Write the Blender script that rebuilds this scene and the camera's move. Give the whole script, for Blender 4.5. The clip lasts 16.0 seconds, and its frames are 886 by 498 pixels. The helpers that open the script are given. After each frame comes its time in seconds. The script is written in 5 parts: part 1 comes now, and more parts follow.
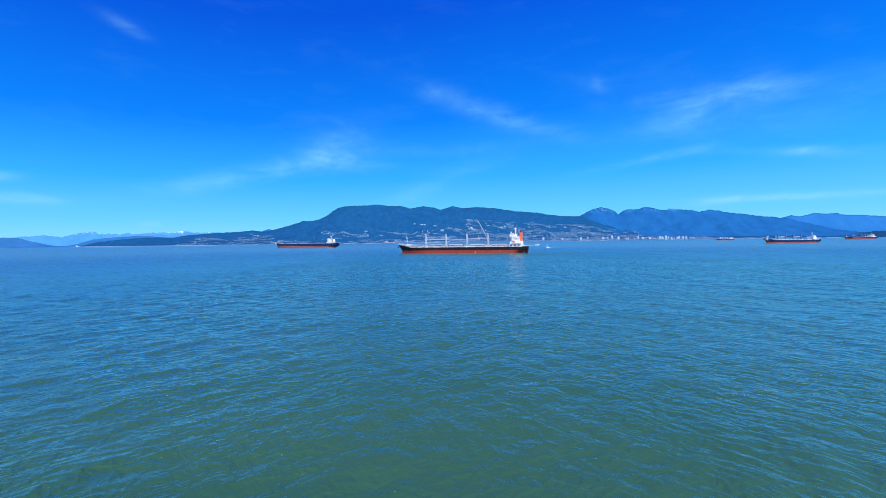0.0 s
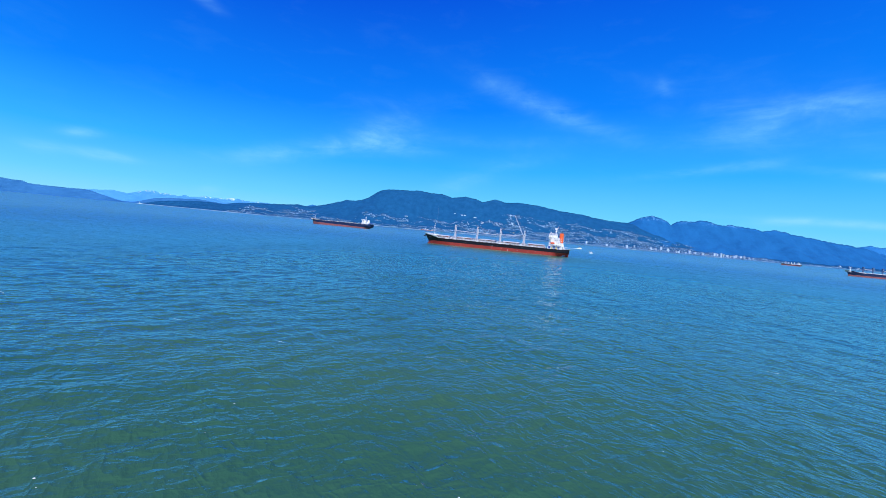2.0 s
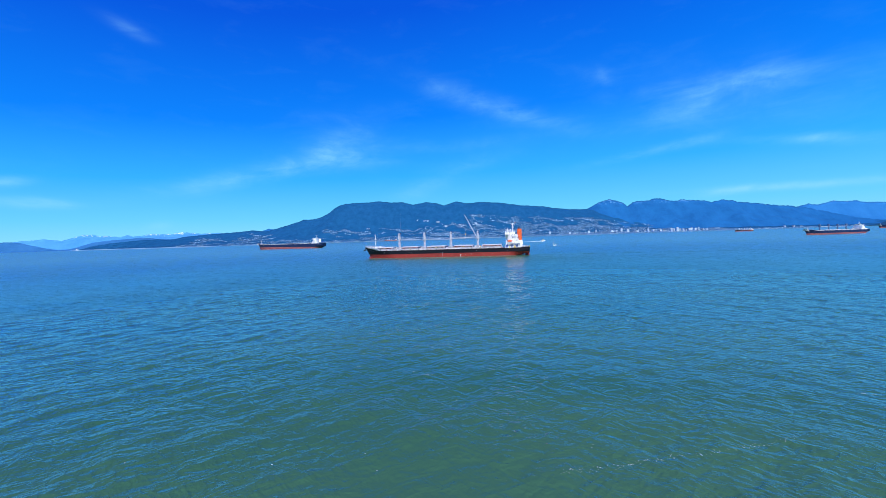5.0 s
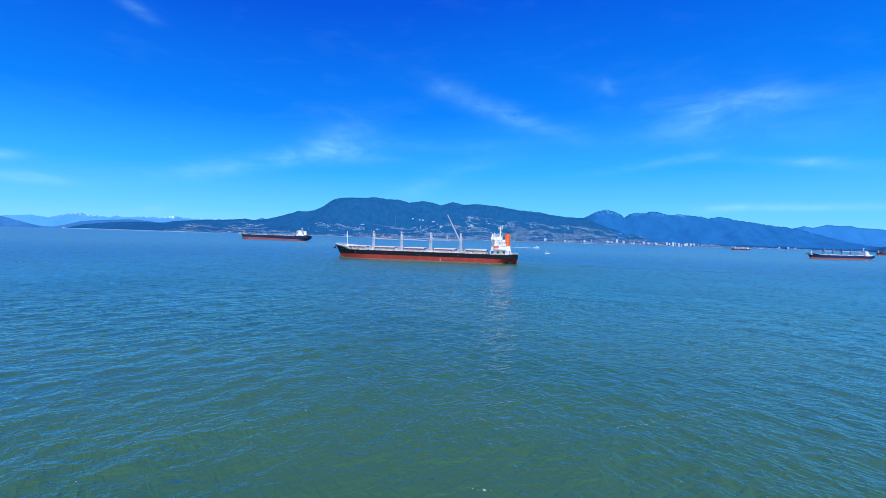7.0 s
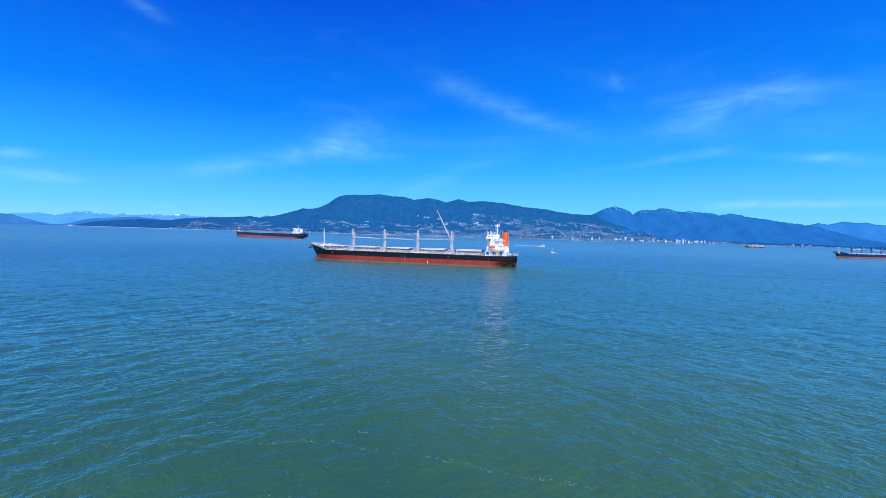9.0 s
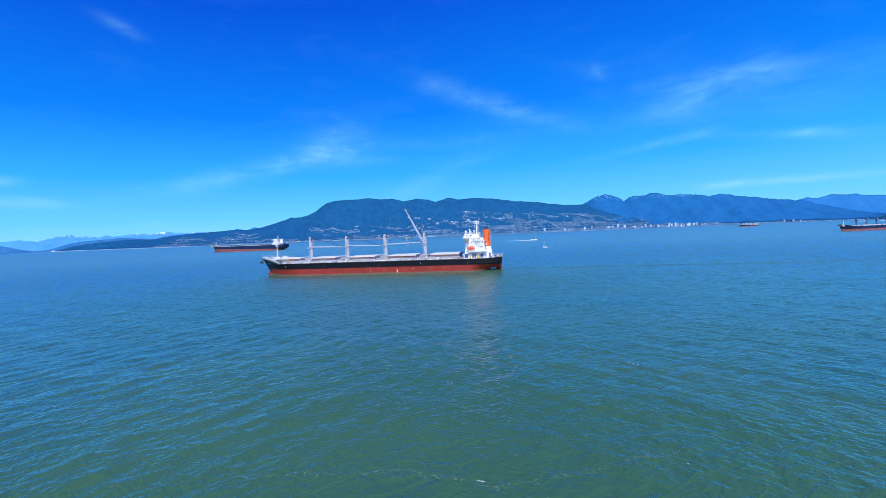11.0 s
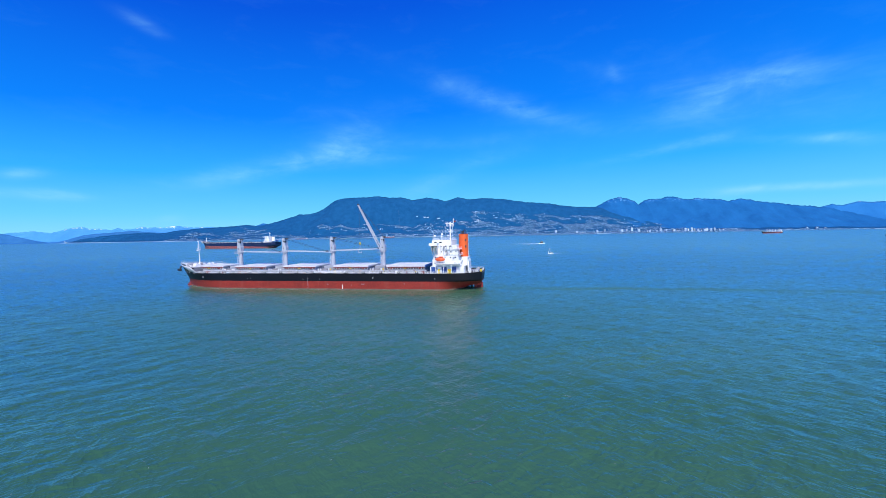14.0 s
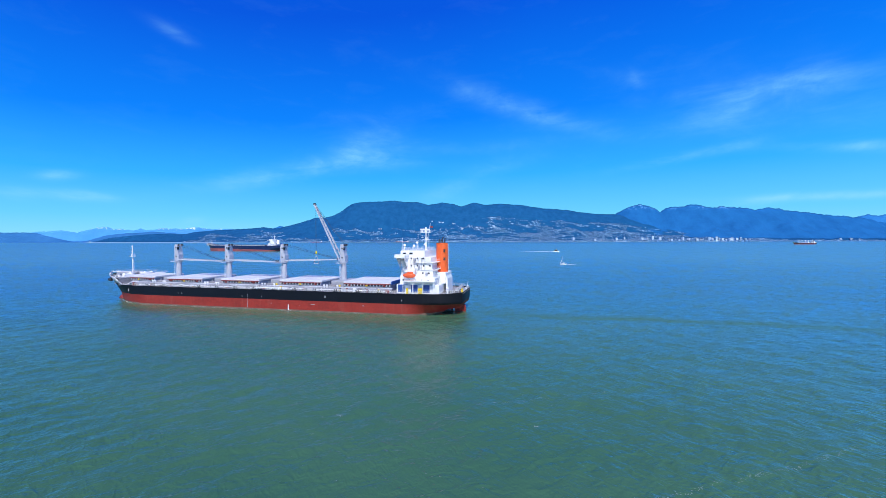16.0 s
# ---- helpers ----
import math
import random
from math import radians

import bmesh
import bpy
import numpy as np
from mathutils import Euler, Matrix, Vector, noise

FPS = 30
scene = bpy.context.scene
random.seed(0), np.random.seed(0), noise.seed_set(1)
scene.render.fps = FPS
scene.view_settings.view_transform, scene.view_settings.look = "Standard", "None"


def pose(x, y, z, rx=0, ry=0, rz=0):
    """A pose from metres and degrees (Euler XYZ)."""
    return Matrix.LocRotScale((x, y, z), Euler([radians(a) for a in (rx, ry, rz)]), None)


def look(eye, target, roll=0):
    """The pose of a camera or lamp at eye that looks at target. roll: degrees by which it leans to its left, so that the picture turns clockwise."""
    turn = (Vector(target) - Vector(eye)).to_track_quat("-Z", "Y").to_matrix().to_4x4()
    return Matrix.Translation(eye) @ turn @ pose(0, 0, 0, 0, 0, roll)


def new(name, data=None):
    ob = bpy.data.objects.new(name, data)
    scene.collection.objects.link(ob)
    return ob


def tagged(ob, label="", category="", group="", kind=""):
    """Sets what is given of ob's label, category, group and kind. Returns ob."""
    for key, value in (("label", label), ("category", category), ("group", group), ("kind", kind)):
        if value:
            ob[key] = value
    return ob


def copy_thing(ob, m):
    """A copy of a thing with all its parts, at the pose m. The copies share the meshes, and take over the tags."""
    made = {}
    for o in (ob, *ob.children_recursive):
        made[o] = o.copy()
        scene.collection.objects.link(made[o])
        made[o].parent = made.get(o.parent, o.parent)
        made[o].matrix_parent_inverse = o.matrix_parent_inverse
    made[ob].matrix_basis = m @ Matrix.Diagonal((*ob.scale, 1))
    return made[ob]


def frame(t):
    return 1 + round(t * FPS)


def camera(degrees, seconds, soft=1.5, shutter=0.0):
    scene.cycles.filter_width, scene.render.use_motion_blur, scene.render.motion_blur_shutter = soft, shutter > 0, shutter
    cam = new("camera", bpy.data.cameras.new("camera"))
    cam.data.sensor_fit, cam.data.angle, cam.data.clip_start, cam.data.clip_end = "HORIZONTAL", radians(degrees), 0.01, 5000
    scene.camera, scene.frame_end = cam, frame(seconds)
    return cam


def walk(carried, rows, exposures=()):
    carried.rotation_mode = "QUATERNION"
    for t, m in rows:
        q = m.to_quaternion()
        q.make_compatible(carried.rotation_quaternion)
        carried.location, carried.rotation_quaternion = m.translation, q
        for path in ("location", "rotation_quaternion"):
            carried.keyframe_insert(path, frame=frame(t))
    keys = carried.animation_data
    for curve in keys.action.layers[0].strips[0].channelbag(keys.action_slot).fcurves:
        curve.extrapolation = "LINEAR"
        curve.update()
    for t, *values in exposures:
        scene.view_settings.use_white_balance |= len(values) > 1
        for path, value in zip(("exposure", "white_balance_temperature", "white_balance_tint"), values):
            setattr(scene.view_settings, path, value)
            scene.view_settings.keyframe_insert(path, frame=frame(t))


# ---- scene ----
cam = camera(96.0, 16.0, soft=0.65)
# seconds, place, yaw, pitch, roll
PATH = [
    (0, (54.70, -507.09, 15.70), 8.878, -1.147, -0.704),
    (0.5, (55.65, -495.04, 16.01), 9.864, -1.415, 1.145),
    (1, (56.48, -483.05, 16.29), 11.713, -1.841, 3.634),
    (1.5, (57.14, -471.21, 16.58), 13.457, -2.315, 4.918),
    (2, (57.63, -459.57, 16.95), 14.309, -2.687, 5.284),
    (2.5, (58.70, -448.05, 17.57), 14.276, -2.739, 4.524),
    (3, (60.03, -436.75, 18.22), 13.409, -2.676, 2.116),
    (3.5, (61.49, -425.69, 18.79), 11.887, -2.430, -0.754),
    (4, (63.06, -414.78, 19.09), 10.343, -2.092, -2.445),
    (6.5, (72.13, -360.30, 20.37), 8.967, -1.559, 0.726),
    (7, (73.94, -349.13, 20.69), 9.146, -1.666, 1.712),
    (7.5, (75.71, -337.69, 21.06), 9.498, -1.857, 2.284),
    (8, (77.35, -326.08, 21.41), 9.862, -1.885, 2.528),
    (10.5, (85.21, -267.42, 23.15), 9.707, -2.281, -1.281),
    (11, (87.00, -255.89, 23.45), 9.258, -2.167, -2.286),
    (11.5, (88.96, -244.46, 23.67), 9.060, -2.141, -2.515),
    (12, (91.15, -233.14, 23.92), 9.113, -2.094, -2.428),
    (12.5, (93.38, -221.89, 24.43), 9.289, -2.130, -2.110),
    (13, (95.59, -210.79, 24.81), 9.574, -2.088, -1.659),
    (13.5, (97.83, -199.80, 25.25), 10.128, -2.152, -1.279),
    (14, (99.96, -189.00, 25.49), 10.808, -2.169, -1.048),
    (14.5, (102.02, -178.14, 25.68), 11.567, -2.092, -0.689),
    (15, (104.04, -167.19, 26.03), 12.231, -1.957, -0.418),
    (15.5, (106.08, -156.18, 26.30), 12.663, -1.718, -0.279),
    (16, (108.23, -145.59, 26.67), 13.145, -1.403, -0.137),
]


def aim(yaw, pitch, roll):
    a, b, c = radians(yaw), radians(pitch), radians(roll)
    ahead = Vector((-math.sin(a) * math.cos(b), math.cos(a) * math.cos(b), math.sin(b)))
    right = Vector((math.cos(a), math.sin(a), 0))
    up = right.cross(ahead)
    r = math.cos(c) * right + math.sin(c) * up
    u = math.cos(c) * up - math.sin(c) * right
    return Matrix((r, u, -ahead)).transposed().to_4x4()


walk(cam, [(t, Matrix.Translation(p) @ aim(y, x, r)) for t, p, y, x, r in PATH], exposures=[(0, 0.0), (16, 0.0)])

# ---- light ----
SUN_AZ, SUN_EL = 163.0, 50.0      # compass-like: degrees from +y towards +x, height above the sea


def sun_way():
    a, e = radians(SUN_AZ), radians(SUN_EL)
    return Vector((math.sin(a) * math.cos(e), math.cos(a) * math.cos(e), math.sin(e)))


def nodes_of(tree):
    tree.nodes.clear()

    def n(kind, ins=None, **props):
        node = tree.nodes.new(kind)
        for k, v in props.items():
            setattr(node, k, v)
        for k, v in (ins or {}).items():
            if isinstance(v, bpy.types.NodeSocket):
                tree.links.new(v, node.inputs[k])
            else:
                node.inputs[k].default_value = v
        return node
    return n


def ramp(n, fac, stops, mode="LINEAR"):
    node = n("ShaderNodeValToRGB", {"Fac": fac})
    cr = node.color_ramp
    cr.interpolation = mode
    while len(cr.elements) < len(stops):
        cr.elements.new(0.5)
    for e, (p, c) in zip(cr.elements, stops):
        e.position = p
        e.color = (*c, 1) if len(c) == 3 else c
    return node.outputs["Color"]


def mix(n, fac, a, b, how="MIX"):
    node = n("ShaderNodeMix", data_type="RGBA", blend_type=how)
    for i, v in ((0, fac), (6, a), (7, b)):
        if isinstance(v, bpy.types.NodeSocket):
            node.id_data.links.new(v, node.inputs[i])
        elif i == 0:
            node.inputs[i].default_value = v
        else:
            node.inputs[i].default_value = (*v, 1) if len(v) == 3 else v
    return node.outputs[2]


def calc(n, op, a, b=0.0, c=0.0, clamp=False):
    node = n("ShaderNodeMath", {0: a, 1: b, 2: c}, operation=op)
    node.use_clamp = clamp
    return node.outputs[0]


world = bpy.data.worlds.new("sky")
scene.world = world
world.use_nodes = True


# high wisps: bearing, height (radians), half length, half width, tilt, thickness
WISPS = [
    (-0.425, 0.212, 0.060, 0.028, 0.229, 0.95), (-0.595, 0.156, 0.168, 0.016, 0.233, 0.80), (-0.361, 0.188, 0.071, 0.013, -0.022, 0.45),
    (-0.032, 0.305, 0.154, 0.019, -0.321, 0.50), (0.037, 0.278, 0.053, 0.013, -0.310, 0.35), (0.200, 0.351, 0.055, 0.012, -0.25, 0.09),
    (0.216, 0.345, 0.019, 0.009, -0.994, 0.20), (0.394, 0.254, 0.085, 0.029, 0.203, 0.38), (0.490, 0.280, 0.070, 0.017, -0.141, 0.50),
    (0.491, 0.260, 0.186, 0.046, -0.224, 0.30), (0.569, 0.158, 0.023, 0.005, 0.051, 0.55), (0.574, 0.156, 0.098, 0.008, -0.156, 0.50),
    (0.330, 0.176, 0.097, 0.008, 0.113, 0.75), (0.562, 0.076, 0.124, 0.006, -0.018, 1.30), (0.447, 0.074, 0.045, 0.007, 0.105, 0.80),
    (-0.995, 0.116, 0.024, 0.007, 0.121, 0.90), (-0.962, 0.082, 0.040, 0.008, -0.028, 1.25), (-0.822, 0.405, 0.031, 0.008, -0.279, 0.60),
    (-0.220, 0.121, 0.093, 0.018, 0.361, 0.35), (-0.787, 0.041, 0.018, 0.008, 0.211, 0.70), (-0.398, 0.293, 0.091, 0.017, 0.130, 0.15),
    (-0.119, 0.224, 0.196, 0.012, 0.035, 0.20), (-0.082, 0.181, 0.074, 0.016, 0.177, 0.25), (-1.047, 0.080, 0.030, 0.009, 0.003, 0.60),
    (-0.370, 0.258, 0.070, 0.020, 0.476, 0.15),
]


def build_sky():
    n = nodes_of(world.node_tree)
    sky = n("ShaderNodeTexSky", sky_type="NISHITA", sun_disc=False, sun_elevation=radians(SUN_EL),
            sun_rotation=radians(SUN_AZ), air_density=1.0, dust_density=0.2, ozone_density=4.0)
    way = n("ShaderNodeTexCoord").outputs["Generated"]
    x, y, z = n("ShaderNodeSeparateXYZ", {0: way}).outputs
    # clear northern air: the deep blue that the lens gives, paler towards the horizon
    # and deeper on the side away from the sun
    side = calc(n, "MULTIPLY_ADD", calc(n, "MULTIPLY", calc(n, "ARCTAN2", x, y), -1.0, clamp=True), 0.22, 1.0)
    clear = ramp(n, calc(n, "MULTIPLY", z, side), [(0.0, (2.5, 6.9, 9.8)), (0.06, (1.3, 5.9, 9.7)), (0.16, (0.28, 4.1, 9.7)), (0.30, (0.0, 2.12, 9.3)), (0.52, (0.0, 0.90, 7.0)), (1.0, (0.0, 0.8, 5.0))])
    blue = mix(n, 0.975, sky.outputs[0], clear)
    az = calc(n, "ARCTAN2", x, y)
    el = calc(n, "ARCSINE", z)
    total = None
    for a, e, half, wide, tilt, thick in WISPS:
        da, de = calc(n, "SUBTRACT", az, a), calc(n, "SUBTRACT", el, e)
        c, s = math.cos(tilt), math.sin(tilt)
        u = calc(n, "MULTIPLY_ADD", da, c / half, calc(n, "MULTIPLY", de, s / half))
        v = calc(n, "MULTIPLY_ADD", da, -s / wide, calc(n, "MULTIPLY", de, c / wide))
        r = calc(n, "ADD", calc(n, "MULTIPLY", u, u), calc(n, "MULTIPLY", v, v))
        m = calc(n, "MULTIPLY", calc(n, "EXPONENT", calc(n, "MULTIPLY", r, -0.75)), thick)
        total = m if total is None else calc(n, "ADD", total, m)
    flat = n("ShaderNodeCombineXYZ", {0: az, 1: el, 2: 0.0}).outputs[0]
    fibre = n("ShaderNodeMapping", {"Vector": flat, "Rotation": (0, 0, radians(-10)), "Scale": (7.0, 22.0, 1)}).outputs[0]
    curl = n("ShaderNodeTexNoise", {"Vector": fibre, "Scale": 1.0, "Detail": 8.0, "Roughness": 0.62, "Distortion": 0.35}).outputs[0]
    soft = n("ShaderNodeTexNoise", {"Vector": flat, "Scale": 9.0, "Detail": 5.0, "Roughness": 0.6, "Distortion": 0.6}).outputs[0]
    veil = n("ShaderNodeMapRange", {"Value": curl, "From Min": 0.34, "From Max": 0.70}).outputs[0]
    veil = calc(n, "MULTIPLY", veil, n("ShaderNodeMapRange", {"Value": soft, "From Min": 0.28, "From Max": 0.62, "To Min": 0.25}).outputs[0])
    veil = calc(n, "MULTIPLY_ADD", veil, 0.87, 0.13)
    cloud = calc(n, "MULTIPLY", calc(n, "MULTIPLY", total, veil), 0.78, clamp=True)
    # faint thin cirrus all over
    thin = n("ShaderNodeMapRange", {"Value": curl, "From Min": 0.52, "From Max": 0.8, "To Max": 0.03}).outputs[0]
    cloud = calc(n, "ADD", cloud, thin, clamp=True)
    lit = mix(n, cloud, blue, (2.7, 6.8, 9.9))
    back = n("ShaderNodeBackground", {"Color": lit, "Strength": 0.11})
    n("ShaderNodeOutputWorld", {"Surface": back.outputs[0]})


build_sky()
sun = new("sun", bpy.data.lights.new("sun", "SUN"))
sun.data.energy, sun.data.angle, sun.data.color = 4.4, radians(0.5), (1.0, 0.96, 0.9)
sun.matrix_world = look(sun_way() * 900, (0, 0, 0))


# ---- materials ----
def material(name, colour, rough=0.6, metal=0.0, spread=0.0, grain=1.0, stain=0.0, stain_colour=(0.2, 0.1, 0.05), stain_scale=0.25, bump=0.0, streak=False, random_part=0.0, shine=0.5):
    m = bpy.data.materials.new(name)
    m.use_nodes = True
    n = nodes_of(m.node_tree)
    where = n("ShaderNodeTexCoord").outputs["Object"]
    c = n("ShaderNodeRGB").outputs[0]
    c.default_value = (*colour, 1)
    fine = n("ShaderNodeTexNoise", {"Vector": where, "Scale": grain * 3.0, "Detail": 5.0, "Roughness": 0.6}).outputs[0]
    if spread:
        dark = tuple(v * (1 - spread) for v in colour)
        light = tuple(min(1, v * (1 + spread)) for v in colour)
        wide = n("ShaderNodeTexNoise", {"Vector": where, "Scale": grain * 0.35, "Detail": 3.0}).outputs[0]
        both = calc(n, "MULTIPLY_ADD", fine, 0.5, calc(n, "MULTIPLY", wide, 0.5))
        c = ramp(n, both, [(0.32, dark), (0.68, light)])
    if stain:
        scale = (1.0, 1.0, 0.12) if streak else (1, 1, 1)
        long = n("ShaderNodeMapping", {"Vector": where, "Scale": scale}).outputs[0]
        s = n("ShaderNodeTexNoise", {"Vector": long, "Scale": stain_scale * 4, "Detail": 8.0, "Roughness": 0.65}).outputs[0]
        s = n("ShaderNodeMapRange", {"Value": s, "From Min": 0.55, "From Max": 0.75, "To Max": stain}).outputs[0]
        c = mix(n, s, c, stain_colour)
    if random_part:
        r = n("ShaderNodeObjectInfo").outputs["Random"]
        v = n("ShaderNodeMapRange", {"Value": r, "To Min": 1 - random_part, "To Max": 1 + random_part}).outputs[0]
        c = n("ShaderNodeHueSaturation", {"Value": v, "Color": c}).outputs[0]
    ins = {"Base Color": c, "Roughness": rough, "Metallic": metal, "Specular IOR Level": shine}
    if bump:
        ins["Normal"] = n("ShaderNodeBump", {"Height": fine, "Strength": 0.5, "Distance": bump}).outputs[0]
    b = n("ShaderNodeBsdfPrincipled", ins)
    n("ShaderNodeOutputMaterial", {"Surface": b.outputs[0]})
    return m


def water_material():
    m = bpy.data.materials.new("sea_water")
    m.use_nodes = True
    n = nodes_of(m.node_tree)
    where = n("ShaderNodeNewGeometry").outputs["Position"]
    flat = n("ShaderNodeMapping", {"Vector": where, "Scale": (1, 1, 0)}).outputs[0]
    # silt in slow patches
    patch = n("ShaderNodeTexNoise", {"Vector": n("ShaderNodeMapping", {"Vector": flat, "Scale": (0.4, 1, 1), "Rotation": (0, 0, 0.3)}).outputs[0], "Scale": 0.03, "Detail": 4.0, "Distortion": 0.6}).outputs[0]
    body = ramp(n, patch, [(0.3, (0.029, 0.101, 0.062)), (0.7, (0.044, 0.122, 0.069))])
    # paler, greener body farther out stands in for brightness the far gloss lacks
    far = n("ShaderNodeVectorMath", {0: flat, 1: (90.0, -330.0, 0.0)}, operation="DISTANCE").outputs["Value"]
    far_lift = n("ShaderNodeMapRange", {"Value": far, "From Min": 190.0, "From Max": 850.0}).outputs[0]
    body = mix(n, far_lift, body, (0.150, 0.330, 0.190))
    # wind ripples in two crossing trains and three sizes
    def along(turn, stretch):
        spun = n("ShaderNodeMapping", {"Vector": flat, "Rotation": (0, 0, radians(-turn))}).outputs[0]
        return n("ShaderNodeMapping", {"Vector": spun, "Scale": (stretch, 1.0, 1)}).outputs[0]
    one, two = along(40, 0.5), along(-34, 0.5)
    h1 = n("ShaderNodeTexNoise", {"Vector": one, "Scale": 0.5, "Detail": 2.0, "Roughness": 0.5, "Distortion": 0.35}).outputs[0]
    h2 = n("ShaderNodeTexNoise", {"Vector": two, "Scale": 0.62, "Detail": 2.0, "Roughness": 0.5, "Distortion": 0.35}).outputs[0]
    h3 = calc(n, "MULTIPLY_ADD", n("ShaderNodeTexNoise", {"Vector": one, "Scale": 1.1, "Detail": 3.0, "Roughness": 0.55, "Distortion": 0.3}).outputs[0], 0.6, calc(n, "MULTIPLY", n("ShaderNodeTexNoise", {"Vector": two, "Scale": 1.25, "Detail": 3.0, "Roughness": 0.55, "Distortion": 0.3}).outputs[0], 0.6))
    h4 = n("ShaderNodeTexNoise", {"Vector": one, "Scale": 3.4, "Detail": 2.0, "Roughness": 0.6}).outputs[0]
    # short waves have peaked crests and round troughs
    h1, h2 = [calc(n, "ABSOLUTE", calc(n, "MULTIPLY_ADD", h, 2.0, -1.0)) for h in (h1, h2)]
    tall = calc(n, "SUBTRACT", calc(n, "MULTIPLY", h1, -0.27), calc(n, "MULTIPLY", h2, 0.23))
    h0 = n("ShaderNodeTexNoise", {"Vector": one, "Scale": 0.13, "Detail": 2.0, "Roughness": 0.5, "Distortion": 0.4}).outputs[0]
    tall = calc(n, "ADD", tall, calc(n, "MULTIPLY", calc(n, "ABSOLUTE", calc(n, "MULTIPLY_ADD", h0, 2.0, -1.0)), -0.26))
    h5 = n("ShaderNodeTexNoise", {"Vector": two, "Scale": 0.21, "Detail": 2.0, "Roughness": 0.5, "Distortion": 0.4}).outputs[0]
    tall = calc(n, "ADD", tall, calc(n, "MULTIPLY", calc(n, "ABSOLUTE", calc(n, "MULTIPLY_ADD", h5, 2.0, -1.0)), -0.14))
    tall = calc(n, "ADD", tall, calc(n, "MULTIPLY", h3, 0.23))
    tall = calc(n, "ADD", tall, calc(n, "MULTIPLY", h4, 0.026))
    gust = n("ShaderNodeTexNoise", {"Vector": n("ShaderNodeMapping", {"Vector": flat, "Scale": (0.5, 1, 1)}).outputs[0], "Scale": 0.04, "Detail": 3.0, "Roughness": 0.6}).outputs[0]
    force = n("ShaderNodeMapRange", {"Value": gust, "From Min": 0.32, "From Max": 0.66, "To Min": 0.48, "To Max": 1.18}).outputs[0]
    # calmer water in the shelter of the big ship
    px, py, _ = n("ShaderNodeSeparateXYZ", {0: flat}).outputs
    ex, ey = calc(n, "DIVIDE", calc(n, "SUBTRACT", px, 35.0), 95.0), calc(n, "DIVIDE", calc(n, "ADD", py, 60.0), 70.0)
    shelter = calc(n, "EXPONENT", calc(n, "MULTIPLY", calc(n, "ADD", calc(n, "MULTIPLY", ex, ex), calc(n, "MULTIPLY", ey, ey)), -1.2))
    force = calc(n, "MULTIPLY", force, calc(n, "SUBTRACT", 1.0, calc(n, "MULTIPLY", shelter, 0.35)))
    bump = n("ShaderNodeBump", {"Height": calc(n, "MULTIPLY", tall, force), "Strength": 1.0, "Distance": 1.0}).outputs[0]
    rough = n("ShaderNodeMapRange", {"Value": far, "From Min": 120.0, "From Max": 420.0, "To Min": 0.25, "To Max": 0.42}).outputs[0]
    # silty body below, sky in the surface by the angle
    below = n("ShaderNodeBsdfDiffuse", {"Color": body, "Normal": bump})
    gloss = n("ShaderNodeBsdfGlossy", {"Color": (1, 1, 1, 1), "Roughness": rough, "Normal": bump}, distribution="BECKMANN")
    mild = n("ShaderNodeBump", {"Height": calc(n, "MULTIPLY", tall, force), "Strength": 1.0, "Distance": 0.9}).outputs[0]
    share = n("ShaderNodeFresnel", {"IOR": 1.5, "Normal": mild}).outputs[0]
    share = ramp(n, share, [(p, (v, v, v)) for p, v in ((0.04, 0.01), (0.10, 0.025), (0.16, 0.11), (0.26, 0.37), (0.45, 0.60), (0.7, 0.70), (1.0, 0.74))])
    share = calc(n, "MULTIPLY", share, calc(n, "SUBTRACT", 1.0, calc(n, "MULTIPLY", shelter, 0.5)))
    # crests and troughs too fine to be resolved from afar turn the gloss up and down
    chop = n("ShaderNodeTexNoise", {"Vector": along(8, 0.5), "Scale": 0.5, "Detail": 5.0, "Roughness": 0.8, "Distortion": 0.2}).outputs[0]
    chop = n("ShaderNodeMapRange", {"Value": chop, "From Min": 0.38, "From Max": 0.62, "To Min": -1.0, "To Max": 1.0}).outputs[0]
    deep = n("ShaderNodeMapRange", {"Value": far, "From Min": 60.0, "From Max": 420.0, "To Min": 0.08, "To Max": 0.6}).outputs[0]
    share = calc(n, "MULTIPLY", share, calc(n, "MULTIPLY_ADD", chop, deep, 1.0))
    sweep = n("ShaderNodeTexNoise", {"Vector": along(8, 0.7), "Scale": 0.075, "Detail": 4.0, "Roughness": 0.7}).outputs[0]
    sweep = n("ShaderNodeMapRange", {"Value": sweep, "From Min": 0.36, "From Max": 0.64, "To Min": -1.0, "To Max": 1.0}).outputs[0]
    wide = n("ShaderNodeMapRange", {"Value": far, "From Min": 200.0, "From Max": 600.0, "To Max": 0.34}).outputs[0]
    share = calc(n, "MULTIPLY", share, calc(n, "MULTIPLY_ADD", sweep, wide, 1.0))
    # a tide line of rougher water trails off the stern
    wander = calc(n, "MULTIPLY_ADD", gust, 22.0, calc(n, "MULTIPLY_ADD", px, -0.02, -12.0))
    off = calc(n, "DIVIDE", calc(n, "SUBTRACT", py, wander), 4.0)
    band = calc(n, "EXPONENT", calc(n, "MULTIPLY", calc(n, "MULTIPLY", off, off), -1.0))
    reach = n("ShaderNodeMapRange", {"Value": px, "From Min": 80.0, "From Max": 110.0}).outputs[0]
    reach = calc(n, "MULTIPLY", reach, n("ShaderNodeMapRange", {"Value": px, "From Min": 420.0, "From Max": 150.0}).outputs[0])
